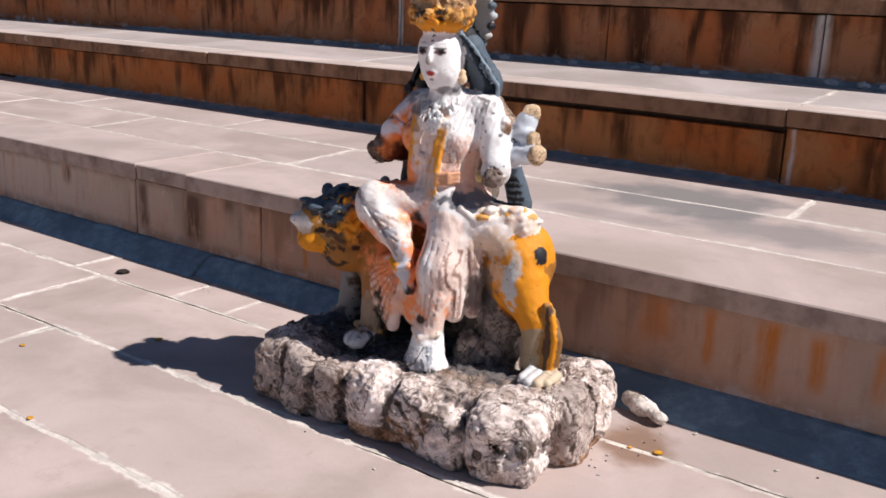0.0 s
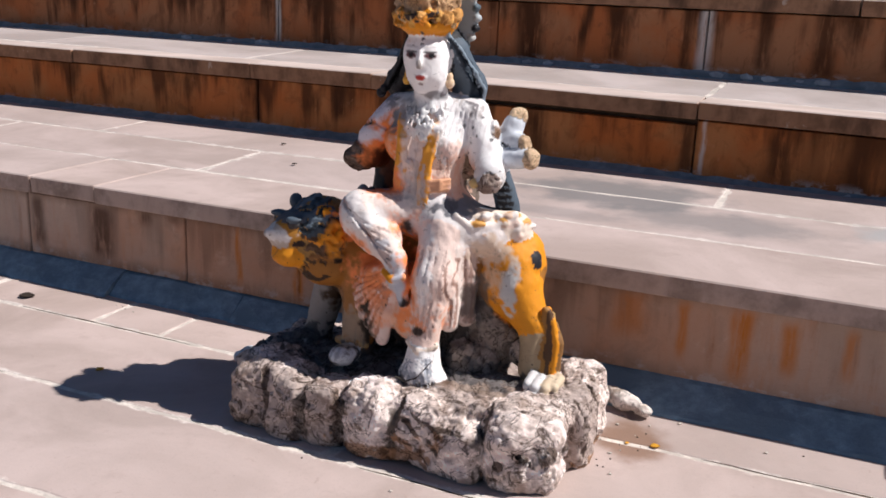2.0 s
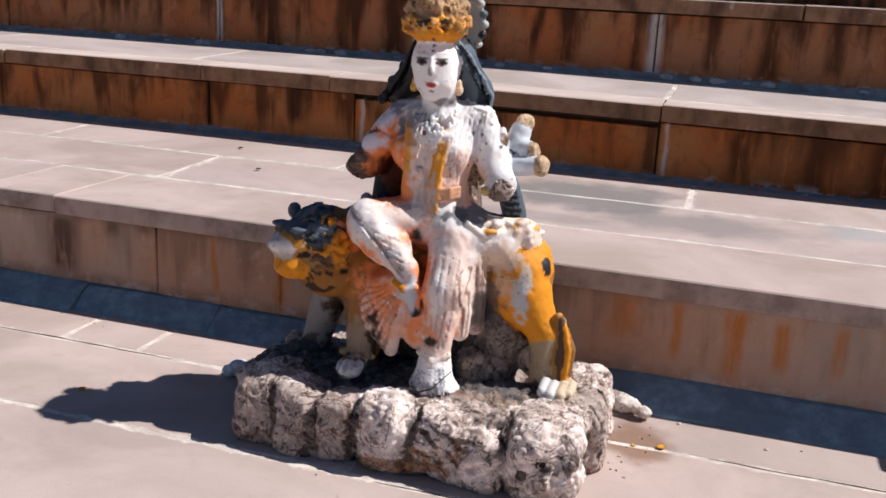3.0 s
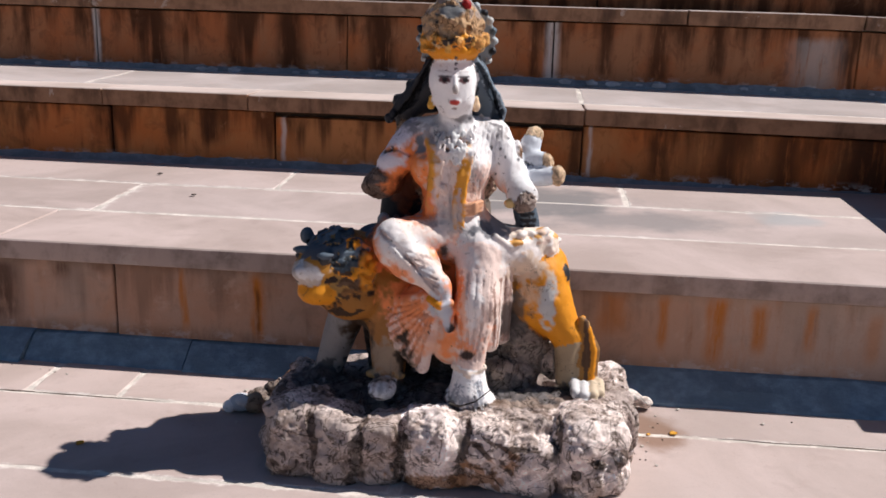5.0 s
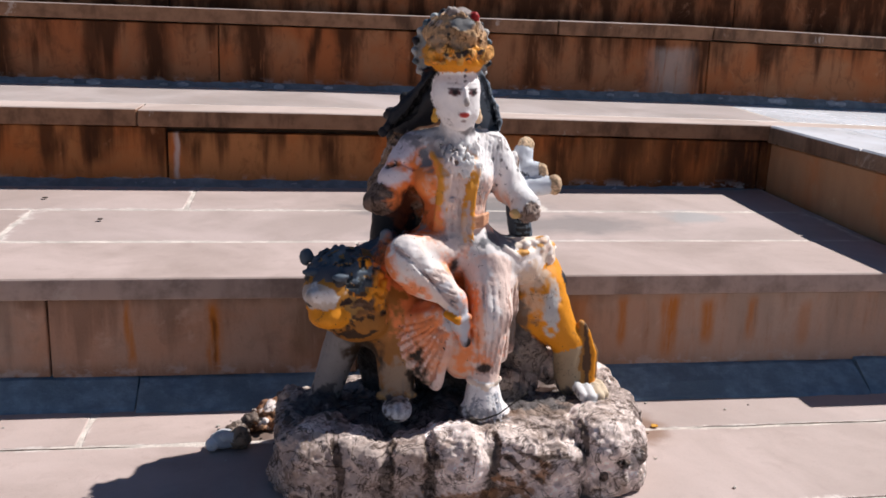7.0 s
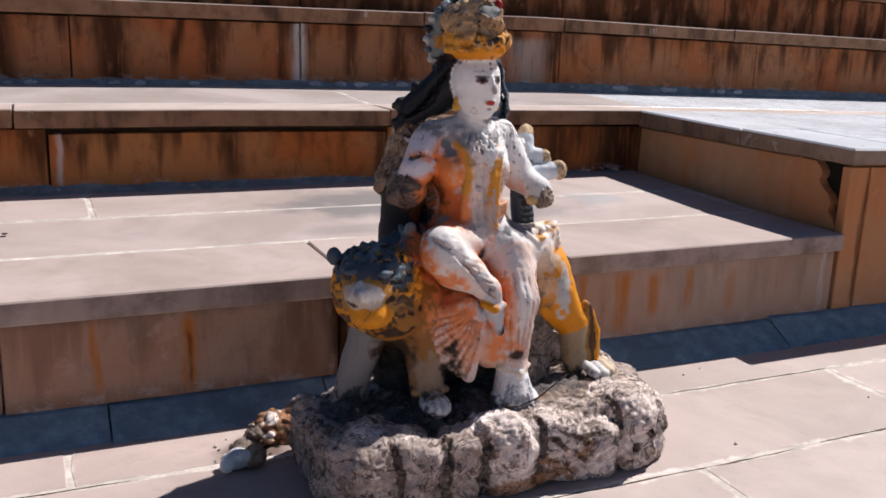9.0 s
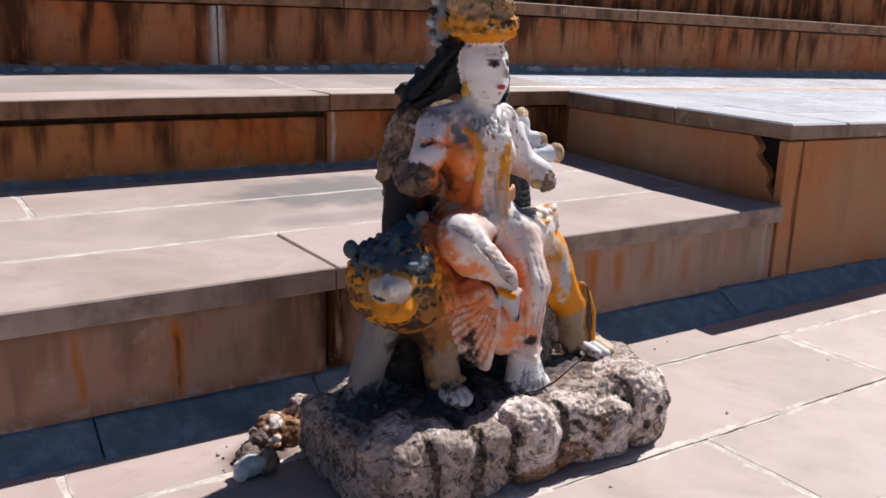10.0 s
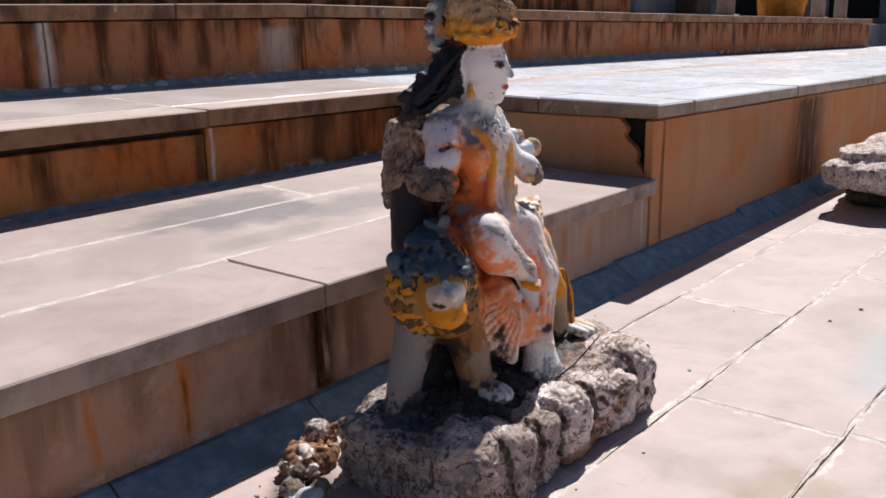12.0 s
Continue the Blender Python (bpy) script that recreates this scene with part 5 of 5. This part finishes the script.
# paint that flaked, ran or stained, in patches, and shade painted dark into lap and leg gaps
for c, r, tint, ragged, much in (
        ((-0.015, -0.455, 0.33), (0.022, 0.05, 0.085), (0.88, 0.48, 0.33), 0.5, 0.75), ((0.004, -0.40, 0.26), (0.04, 0.06, 0.04), FLUSH, 0.5, 0.65), ((-0.180, -0.400, 0.438), (0.032, 0.05, 0.040), FLUSH, 0.5, 0.85),
        ((-0.140, -0.41, 0.405), (0.055, 0.06, 0.022), FLUSH, 0.5, 0.75), ((-0.120, -0.40, 0.335), (0.05, 0.05, 0.035), FLUSH, 0.5, 0.7), ((-0.060, -0.44, 0.25), (0.05, 0.05, 0.035), (0.86, 0.46, 0.30), 0.5, 0.6),
        ((-0.025, -0.39, 0.385), (0.025, 0.06, 0.06), FLUSH, 0.5, 0.6), ((-0.130, -0.345, 0.565), (0.035, 0.05, 0.065), (0.88, 0.34, 0.14), 0.4, 0.9), ((-0.105, -0.365, 0.50), (0.035, 0.05, 0.045), (0.86, 0.36, 0.17), 0.45, 0.8),
        ((-0.135, -0.335, 0.580), (0.050, 0.065, 0.080), (0.94, 0.27, 0.07), 0.4, 1.0), ((-0.115, -0.350, 0.505), (0.045, 0.060, 0.060), (0.92, 0.23, 0.06), 0.4, 1.0), ((-0.034, -0.400, 0.330), (0.028, 0.070, 0.105), FLUSH, 0.45, 0.95),
        ((-0.170, -0.385, 0.455), (0.040, 0.040, 0.030), FLUSH, 0.45, 0.8), ((-0.120, -0.385, 0.425), (0.07, 0.045, 0.045), FLUSH, 0.45, 0.95), ((-0.030, -0.41, 0.255), (0.035, 0.05, 0.030), FLUSH, 0.45, 0.75), ((-0.110, -0.40, 0.280), (0.05, 0.05, 0.060), FLUSH, 0.5, 0.6),
        ((-0.150, -0.315, 0.530), (0.036, 0.05, 0.050), (0.15, 0.045, 0.02), 0.35, 0.95), ((-0.065, -0.375, 0.58), (0.018, 0.05, 0.07), (0.86, 0.72, 0.67), 0.5, 0.7), ((0.022, -0.345, 0.600), (0.03, 0.05, 0.03), (0.86, 0.62, 0.54), 0.5, 0.7),
        ((0.035, -0.33, 0.53), (0.025, 0.06, 0.045), (0.82, 0.50, 0.38), 0.5, 0.8), ((0.010, -0.355, 0.650), (0.035, 0.05, 0.045), WHITE, 0.4, 0.85), ((0.055, -0.30, 0.615), (0.03, 0.06, 0.045), WHITE, 0.4, 0.8),
        ((-0.140, -0.31, 0.668), (0.030, 0.05, 0.016), (0.24, 0.24, 0.27), 0.6, 0.8), ((-0.115, -0.340, 0.635), (0.012, 0.04, 0.022), (0.20, 0.20, 0.22), 0.6, 0.85), ((-0.165, -0.32, 0.650), (0.028, 0.05, 0.018), (0.84, 0.76, 0.82), 0.4, 0.85),
        ((-0.175, -0.335, 0.602), (0.030, 0.05, 0.016), (0.84, 0.76, 0.80), 0.4, 0.85), ((-0.082, -0.350, 0.665), (0.030, 0.04, 0.026), (0.46, 0.45, 0.46), 0.4, 0.7), ((-0.046, -0.372, 0.505), (0.024, 0.05, 0.035), (0.52, 0.47, 0.45), 0.5, 0.6),
        ((-0.030, -0.345, 0.692), (0.022, 0.04, 0.008), (0.24, 0.23, 0.24), 0.6, 0.8), ((-0.055, -0.42, 0.432), (0.010, 0.05, 0.016), (0.05, 0.04, 0.04), 0.4, 0.95), ((-0.020, -0.42, 0.425), (0.03, 0.05, 0.03), (0.62, 0.61, 0.64), 0.6, 0.7),
        ((0.020, -0.355, 0.475), (0.045, 0.05, 0.014), (0.16, 0.16, 0.18), 0.6, 0.85), ((0.050, -0.33, 0.480), (0.016, 0.05, 0.022), (0.24, 0.25, 0.28), 0.6, 0.8), ((-0.095, -0.36, 0.490), (0.035, 0.05, 0.010), (0.36, 0.36, 0.38), 0.6, 0.7),
        ((-0.034, -0.460, 0.292), (0.010, 0.03, 0.012), (0.03, 0.02, 0.02), 0.4, 0.95), ((-0.042, -0.462, 0.330), (0.009, 0.03, 0.040), (0.52, 0.55, 0.62), 0.3, 0.8), ((0.000, -0.455, 0.238), (0.014, 0.03, 0.008), (0.05, 0.03, 0.025), 0.5, 0.95),
        ((0.010, -0.46, 0.36), (0.016, 0.04, 0.07), (0.86, 0.82, 0.81), 0.5, 0.7), ((-0.130, -0.45, 0.452), (0.04, 0.05, 0.022), (0.86, 0.83, 0.82), 0.5, 0.75), ((-0.085, -0.455, 0.405), (0.022, 0.03, 0.012), (0.50, 0.50, 0.54), 0.5, 0.7),
        ((0.155, -0.370, 0.330), (0.015, 0.05, 0.045), (0.56, 0.55, 0.54), 0.6, 0.85), ((0.115, -0.365, 0.395), (0.04, 0.05, 0.03), (0.74, 0.56, 0.42), 0.5, 0.75), ((0.118, -0.365, 0.345), (0.022, 0.05, 0.03), (0.70, 0.52, 0.38), 0.5, 0.6),
        ((-0.318, -0.480, 0.396), (0.026, 0.03, 0.013), (0.70, 0.67, 0.66), 0.9, 0.85), ((-0.165, -0.430, 0.205), (0.05, 0.05, 0.040), (0.38, 0.29, 0.21), 0.5, 0.7), ((-0.125, -0.40, 0.225), (0.020, 0.05, 0.06), (0.05, 0.035, 0.025), 0.5, 0.85),
        ((-0.225, -0.365, 0.245), (0.045, 0.05, 0.045), (0.06, 0.035, 0.02), 0.4, 0.85), ((0.090, -0.36, 0.29), (0.030, 0.05, 0.05), (0.12, 0.10, 0.09), 0.5, 0.7), ((-0.205, -0.430, 0.40), (0.016, 0.03, 0.04), AMBER, 0.4, 0.7)):
    soft = max(r) > 0.025
    s.mark(c, tuple(q * (1.25 if soft else 1.0) for q in r), tint, ragged * (0.8 if soft else 1.0), min(1.0, much * 1.2), False, 2.6 if soft else 5.0)
for i in range(9):
    s.mark((rng.uniform(0.02, 0.085), -0.32, rng.uniform(0.575, 0.675)), (0.0030, 0.06, 0.0036), (0.05, 0.05, 0.055), 0.4, 0.9)
for i in range(9):
    s.mark((0.000 + 0.0085 * i, -0.34, 0.655 - 0.003 * i), (0.0014, 0.06, 0.045 - 0.002 * i), (0.50, 0.48, 0.49), 0.35, 0.5)
# base top darkened: dirt, plus the shade beneath the lion painted in
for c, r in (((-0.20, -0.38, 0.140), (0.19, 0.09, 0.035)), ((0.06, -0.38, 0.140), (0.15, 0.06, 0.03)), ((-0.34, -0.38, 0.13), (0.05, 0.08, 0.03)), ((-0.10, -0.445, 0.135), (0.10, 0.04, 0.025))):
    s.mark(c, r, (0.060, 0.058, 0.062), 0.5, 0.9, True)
# painted face
for x, y, tilt in ((-0.0655, -0.386, -1), (-0.0265, -0.384, 1)):
    s.mark((x, y, 0.770), (0.0135, 0.02, 0.0062), (0.16, 0.07, 0.075), 0.10)
    s.mark((x + 0.001, y, 0.7705), (0.0058, 0.02, 0.0052), (0.012, 0.01, 0.012), 0.05)
    s.mark((x, y, 0.7765), (0.0150, 0.02, 0.0030), (0.05, 0.04, 0.045), 0.05, 0.9)
    s.mark((x + tilt * 0.003, y, 0.7865), (0.0170, 0.02, 0.0030), (0.42, 0.39, 0.40), 0.05, 0.45)
s.mark((-0.044, -0.400, 0.752), (0.0085, 0.016, 0.011), (0.34, 0.30, 0.28), 0.3, 0.85)
s.mark((-0.0455, -0.388, 0.728), (0.0115, 0.015, 0.0055), (0.50, 0.05, 0.04), 0.1)
s.mark((-0.0455, -0.384, 0.7155), (0.005, 0.012, 0.0028), (0.20, 0.10, 0.08), 0.2, 0.85)
for z in (0.792, 0.801, 0.811):
    s.mark((-0.046, -0.385, z), (0.0034, 0.02, 0.0032), (0.06, 0.05, 0.06), 0.2)
statue_paint = sculpted("statue_paint")
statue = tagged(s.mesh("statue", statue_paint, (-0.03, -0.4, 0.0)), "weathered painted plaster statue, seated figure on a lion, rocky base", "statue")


# ---- loose things round the statue ----
def lump(name, eggs, material, label, category, h=0.004, group=""):
    """A broken piece of cement or stone from a few rounded lumps: (centre, radii, colour, kind, turn)."""
    lo = [min(c[i] - max(r) for c, r, *_ in eggs) - 0.03 for i in range(3)]
    hi = [max(c[i] + max(r) for c, r, *_ in eggs) + 0.03 for i in range(3)]
    lo[2] = max(lo[2], -3 * h)
    piece = Sculpture(lo, hi, h)
    for c, r, tint, kind, turn in eggs:
        piece.egg(c, r, tint, kind, 0.004, turn, False, kind == "rock" and max(r) > 0.1)
    base = min(c[2] - r[2] for c, r, *_ in eggs)
    return tagged(piece.mesh(name, material, (eggs[0][0][0], eggs[0][0][1], max(0.0, base))), label, category, group)


PIECES = "broken pieces beside the statue"
lump("statue_fragment", [((-0.520, -0.286, 0.022), (0.027, 0.021, 0.021), (0.56, 0.58, 0.62), "paint", 20), ((-0.487, -0.288, 0.024), (0.024, 0.022, 0.024), (0.26, 0.19, 0.13), "bare", 0),
                         ((-0.545, -0.300, 0.016), (0.013, 0.012, 0.014), WHITE, "paint", 0), ((-0.540, -0.276, 0.018), (0.012, 0.010, 0.013), WHITE, "paint", 30), ((-0.512, -0.302, 0.034), (0.016, 0.010, 0.010), (0.70, 0.70, 0.72), "paint", 10)], statue_paint, "broken white-painted plaster paw lying on the paving", "fragment", 0.003, PIECES)
lump("statue_fragment", [((-0.488, -0.215, 0.013), (0.034, 0.020, 0.012), (0.22, 0.19, 0.17), "rock", 30), ((-0.470, -0.205, 0.026), (0.020, 0.014, 0.012), (0.16, 0.13, 0.11), "rock", -20), ((-0.500, -0.232, 0.008), (0.030, 0.012, 0.007), (0.6, 0.56, 0.52), "paint", 12)],
     statue_paint, "dark curved shell of broken cement on the paving", "fragment", 0.003, PIECES)
clods = [((-0.395, -0.160, 0.012), (0.066, 0.048, 0.034), (0.26, 0.13, 0.06), "rock", 25), ((-0.350, -0.135, 0.040), (0.032, 0.028, 0.032), (0.62, 0.56, 0.52), "rock", 0)]
for _ in range(150):
    t = rng.random()
    c = (-0.460 + 0.140 * t + rng.uniform(-0.016, 0.016), -0.195 + 0.070 * t + rng.uniform(-0.040, 0.036))
    r = rng.uniform(0.0035, 0.009)
    tone = rng.choice(((0.34, 0.17, 0.075), (0.26, 0.12, 0.05), (0.66, 0.58, 0.52), (0.42, 0.25, 0.14), (0.72, 0.68, 0.66)))
    clods.append(((*c, r * 0.8 + rng.uniform(0.002, 0.046) * (0.45 + 0.8 * t)), (r * 1.5, r, r), tone, "rock", rng.uniform(0, 180)))
lump("rubble", clods, statue_paint, "heap of brown and whitish cement rubble against the base", "rubble", 0.0035)
lump("statue_fragment", [((0.365, -0.110, 0.022), (0.050, 0.022, 0.018), (0.72, 0.68, 0.64), "bare", -25), ((0.405, -0.130, 0.018), (0.022, 0.016, 0.016), (0.7, 0.66, 0.62), "bare", 0),
                         ((0.325, -0.092, 0.026), (0.024, 0.018, 0.022), (0.6, 0.55, 0.5), "bare", 0)], statue_paint, "long whitish chip of plaster at the wall's foot", "fragment", 0.003, PIECES)
WHITISH = (0.62, 0.57, 0.53)
# last lump is a near-black foot, the shadow underneath put into its colour
lump("boulder", [((2.93, -0.42, 0.165), (0.38, 0.25, 0.085), WHITISH, "rock", 12), ((2.69, -0.34, 0.170), (0.16, 0.15, 0.065), WHITISH, "rock", -10), ((2.78, -0.35, 0.245), (0.17, 0.13, 0.028), WHITISH, "rock", 0),
                 ((3.05, -0.45, 0.220), (0.25, 0.2, 0.09), WHITISH, "rock", 0), ((2.98, -0.34, 0.06), (0.20, 0.13, 0.08), (0.05, 0.04, 0.035), "rock", 0)], statue_paint,
     "pitted whitish boulder on the paving by the platform", "boulder", 0.009)

# twig on the base
twig_bark = plain("twig_bark", (0.035, 0.027, 0.022), 0.8, 200)
bm = bmesh.new()
spine = [(-0.030, -0.490, 0.146), (-0.006, -0.492, 0.143), (0.024, -0.508, 0.162), (0.050, -0.526, 0.194), (0.071, -0.540, 0.220)]
rings = []
for i, p in enumerate(spine):
    r = 0.0024 - 0.0003 * i
    rings.append([bm.verts.new((p[0], p[1] + r * math.cos(a), p[2] + r * math.sin(a))) for a in (0.0, 1.26, 2.51, 3.77, 5.03)])
for a, b in zip(rings, rings[1:]):
    for i in range(5):
        bm.faces.new((a[i], a[(i + 1) % 5], b[(i + 1) % 5], b[i]))
bm.faces.new(rings[0])
bm.faces.new(rings[-1])
tagged(new("twig", mesh_of("twig", bm, twig_bark, True)), "thin dark twig lying across the rocky base", "twig")

# fallen petals and leaves, pebbles
petal_gold = plain("petal_gold", (0.75, 0.36, 0.02), 0.6, 90, 0.3)
leaf_dry = plain("leaf_dry", (0.035, 0.022, 0.014), 0.8, 90, 0.4)
chip_pale = plain("chip_pale", (0.62, 0.56, 0.50), 0.85, 150, 0.4)
chip_dark = plain("chip_dark", (0.06, 0.045, 0.035), 0.9, 150, 0.4)


def leaf(name, at, size, material, label, category, group, turn):
    """A curled leaf or petal: a pointed blade with a raised rim and real thickness."""
    bm = bmesh.new()
    rows = []
    for i in range(6):
        t = i / 5
        w = math.sin(math.pi * min(0.96, 0.08 + t * 0.9)) * 0.42
        z = 0.10 + 0.25 * (t - 0.5) ** 2
        rows.append([((t - 0.5), w * q, z + 0.35 * abs(q) ** 2 * w) for q in (-1, -0.5, 0, 0.5, 1)])
    top = [[bm.verts.new(p) for p in r] for r in rows]
    low = [[bm.verts.new((p[0], p[1], p[2] - 0.07)) for p in r] for r in rows]
    for i in range(5):
        for j in range(4):
            bm.faces.new((top[i][j], top[i + 1][j], top[i + 1][j + 1], top[i][j + 1]))
            bm.faces.new((low[i][j], low[i][j + 1], low[i + 1][j + 1], low[i + 1][j]))
        bm.faces.new((top[i][0], low[i][0], low[i + 1][0], top[i + 1][0]))
        bm.faces.new((top[i + 1][4], low[i + 1][4], low[i][4], top[i][4]))
    for e, f in ((top[0], low[0]), (top[5], low[5])):
        for j in range(4):
            bm.faces.new((e[j], e[j + 1], f[j + 1], f[j]))
    ob = tagged(new(name, mesh_of(name, bm, material, True)), label, category, group)
    ob.matrix_world = pose(*at, 0, 0, turn) @ Matrix.Diagonal((size, size, size, 1))
    return ob


for x, y, w, a in ((0.456, -0.251, 0.020, 30), (-0.80, -0.494, 0.020, 80), (-1.02, -0.735, 0.016, 10), (-0.64, -0.945, 0.016, 140), (0.40, -0.262, 0.010, 70)):
    leaf("petal", (x, y, 0.0), w, petal_gold, "fallen golden marigold petal on the paving", "petal", "fallen petals", a)
for x, y, w, a, z in ((-1.345, -0.205, 0.042, 35, 0.0), (-0.455, -0.085, 0.02, 10, 0.0), (-0.93, 0.55, 0.018, 60, 0.316), (-1.15, 0.82, 0.018, 20, 0.325), (1.10, -0.70, 0.013, 20, 0.0), (1.26, -0.74, 0.015, -10, 0.0)):
    leaf("dry_leaf", (x, y, z), w, leaf_dry, "small curled dark dry leaf on the stone", "leaf", "dry leaves", a)


def pebble(material, size):
    bm = bmesh.new()
    bmesh.ops.create_icosphere(bm, subdivisions=1, radius=1)
    for v in bm.verts:
        v.co *= rng.uniform(0.75, 1.15)
        v.co.z = max(v.co.z * 0.7, -0.45) + 0.45
    bmesh.ops.scale(bm, vec=(size, size * 0.8, size * 0.8), verts=bm.verts)
    return mesh_of("pebble", bm, material)


stones = [pebble(m, w) for m, w in ((chip_pale, 0.005), (chip_dark, 0.0026), (chip_pale, 0.003), (chip_dark, 0.0034))]
spots = [(rng.uniform(-1.6, 1.3), rng.uniform(-0.17, -0.10)) for _ in range(16)] + [(rng.uniform(0.33, 0.44), rng.uniform(-0.42, -0.16)) for _ in range(20)]
spots += [(rng.uniform(-0.56, -0.40), rng.uniform(-0.36, -0.09)) for _ in range(20)] + [(0.514, -0.544), (1.02, -0.45), (1.33, -0.25), (-0.16, -0.63), (0.05, -0.66)]
for i, (x, y) in enumerate(spots):
    ob = tagged(new("pebble", stones[i % 4]), "small crumb of broken plaster and grit", "pebble", "grit on the paving")
    ob.matrix_world = pose(x, y, 0.0, 0, 0, rng.uniform(0, 360)) @ Matrix.Diagonal((*(rng.uniform(0.5, 1.2),) * 3, 1))

# ---- the distance beyond the steps ----
far_wall = plain("far_wall", (0.30, 0.29, 0.30), 0.9, 3.0, 0.4)
slate_box = plain("slate_box", (0.13, 0.14, 0.16), 0.8, 9.0, 0.4)
brown_box = plain("brown_box", (0.10, 0.055, 0.035), 0.8, 9.0, 0.4)
cloth_gold = plain("cloth_gold", (0.70, 0.25, 0.015), 0.8, 12.0, 0.45)
post_stone = plain("post_stone", (0.40, 0.29, 0.23), 0.9, 9.0, 0.3)
terrace = structure("terrace", block((6.05, 2.60, -0.03), (16.0, 9.0, 0.885), 0.01), upper_stone, "sandstone terrace behind the steps", "terrace")
house = tagged(new("house"), "grey plastered house beyond the terrace", "house")
part("wall", block((17.0, -6.0, -0.02), (18.0, 14.0, 5.0), 0.02), far_wall, house)
for k in range(9):
    win = part("window", block((16.97, -4.6 + 2.0 * k, 1.0), (17.03, -3.7 + 2.0 * k, 2.3), 0.01), void_dark, house, "dark window opening")
    part("sill", block((16.90, -4.7 + 2.0 * k, 0.92), (17.02, -3.6 + 2.0 * k, 0.99), 0.01), post_stone, win)
for x, y, w, d, h, mat_, what in ((6.75, 2.95, 0.9, 0.5, 0.42, slate_box, "slate-grey"), (7.65, 2.72, 0.35, 0.4, 0.55, brown_box, "dark brown"), (8.0, 3.3, 1.1, 0.5, 0.35, slate_box, "slate-grey")):
    crate = tagged(new("crate"), what + " crate standing on the terrace", "crate", "crates on the terrace")
    part("box", block((x, y, 0.885), (x + w, y + d, 0.885 + h), 0.015), mat_, crate)
    part("lid", block((x - 0.02, y - 0.02, 0.885 + h), (x + w + 0.02, y + d + 0.02, 0.93 + h), 0.01), brown_box if mat_ is slate_box else slate_box, crate)
for x, y in ((8.35, 2.66), (11.7, 2.75), (13.2, 2.9)):
    post = tagged(new("stone_post"), "plain sandstone post on the terrace", "post", "terrace posts")
    part("shaft", block((x, y, 0.885), (x + 0.16, y + 0.16, 2.4), 0.02), post_stone, post)
    part("foot", block((x - 0.04, y - 0.04, 0.885), (x + 0.20, y + 0.20, 0.97), 0.02), post_stone, post)
bm = bmesh.new()
rings = []
for i in range(9):
    t = i / 8
    rings.append([bm.verts.new((9.25 + (0.26 + 0.14 * t + 0.03 * math.sin(7 * a + i)) * math.cos(a), 2.42 + (0.22 + 0.12 * t + 0.03 * math.sin(7 * a + i)) * math.sin(a), 0.892 + 0.95 * t))
                  for a in np.linspace(0, 2 * math.pi, 24, endpoint=False)])
for a, b in zip(rings, rings[1:]):
    for i in range(24):
        bm.faces.new((a[i], a[(i + 1) % 24], b[(i + 1) % 24], b[i]))
bm.faces.new(rings[-1])
bm.faces.new(rings[0][::-1])
tagged(new("cloth_bundle", mesh_of("cloth_bundle", bm, cloth_gold, True)), "draped golden-orange cloth bundle on the terrace", "cloth")


# the upper flight, the platform and the terrace dip gently towards the far end
def dip(ob, start=1.3, fall=0.021):
    if ob.type != "MESH":
        return
    xs = [v.co.x for v in ob.data.vertices]
    if min(xs) < start - 0.01 and max(xs) > start + 0.01:
        bm = bmesh.new()
        bm.from_mesh(ob.data)
        bmesh.ops.bisect_plane(bm, geom=bm.verts[:] + bm.edges[:] + bm.faces[:], plane_co=(start, 0, 0), plane_no=(1, 0, 0))
        bm.to_mesh(ob.data)
        bm.free()
    for v in ob.data.vertices:
        v.co.z -= fall * max(0.0, v.co.x - start)
    ob.data.update()


for ob in list(scene.objects):
    whole = ob.parent or ob
    whole = whole.parent or whole
    if whole.name.split(".")[0] in ("step_2", "step_3", "step_4", "step_5", "platform", "terrace", "house", "crate", "stone_post", "cloth_bundle"):
        if whole is step_2:
            dip(ob, -0.3, 0.010)
        dip(ob, 1.3, 0.011 if whole is step_2 else 0.021)
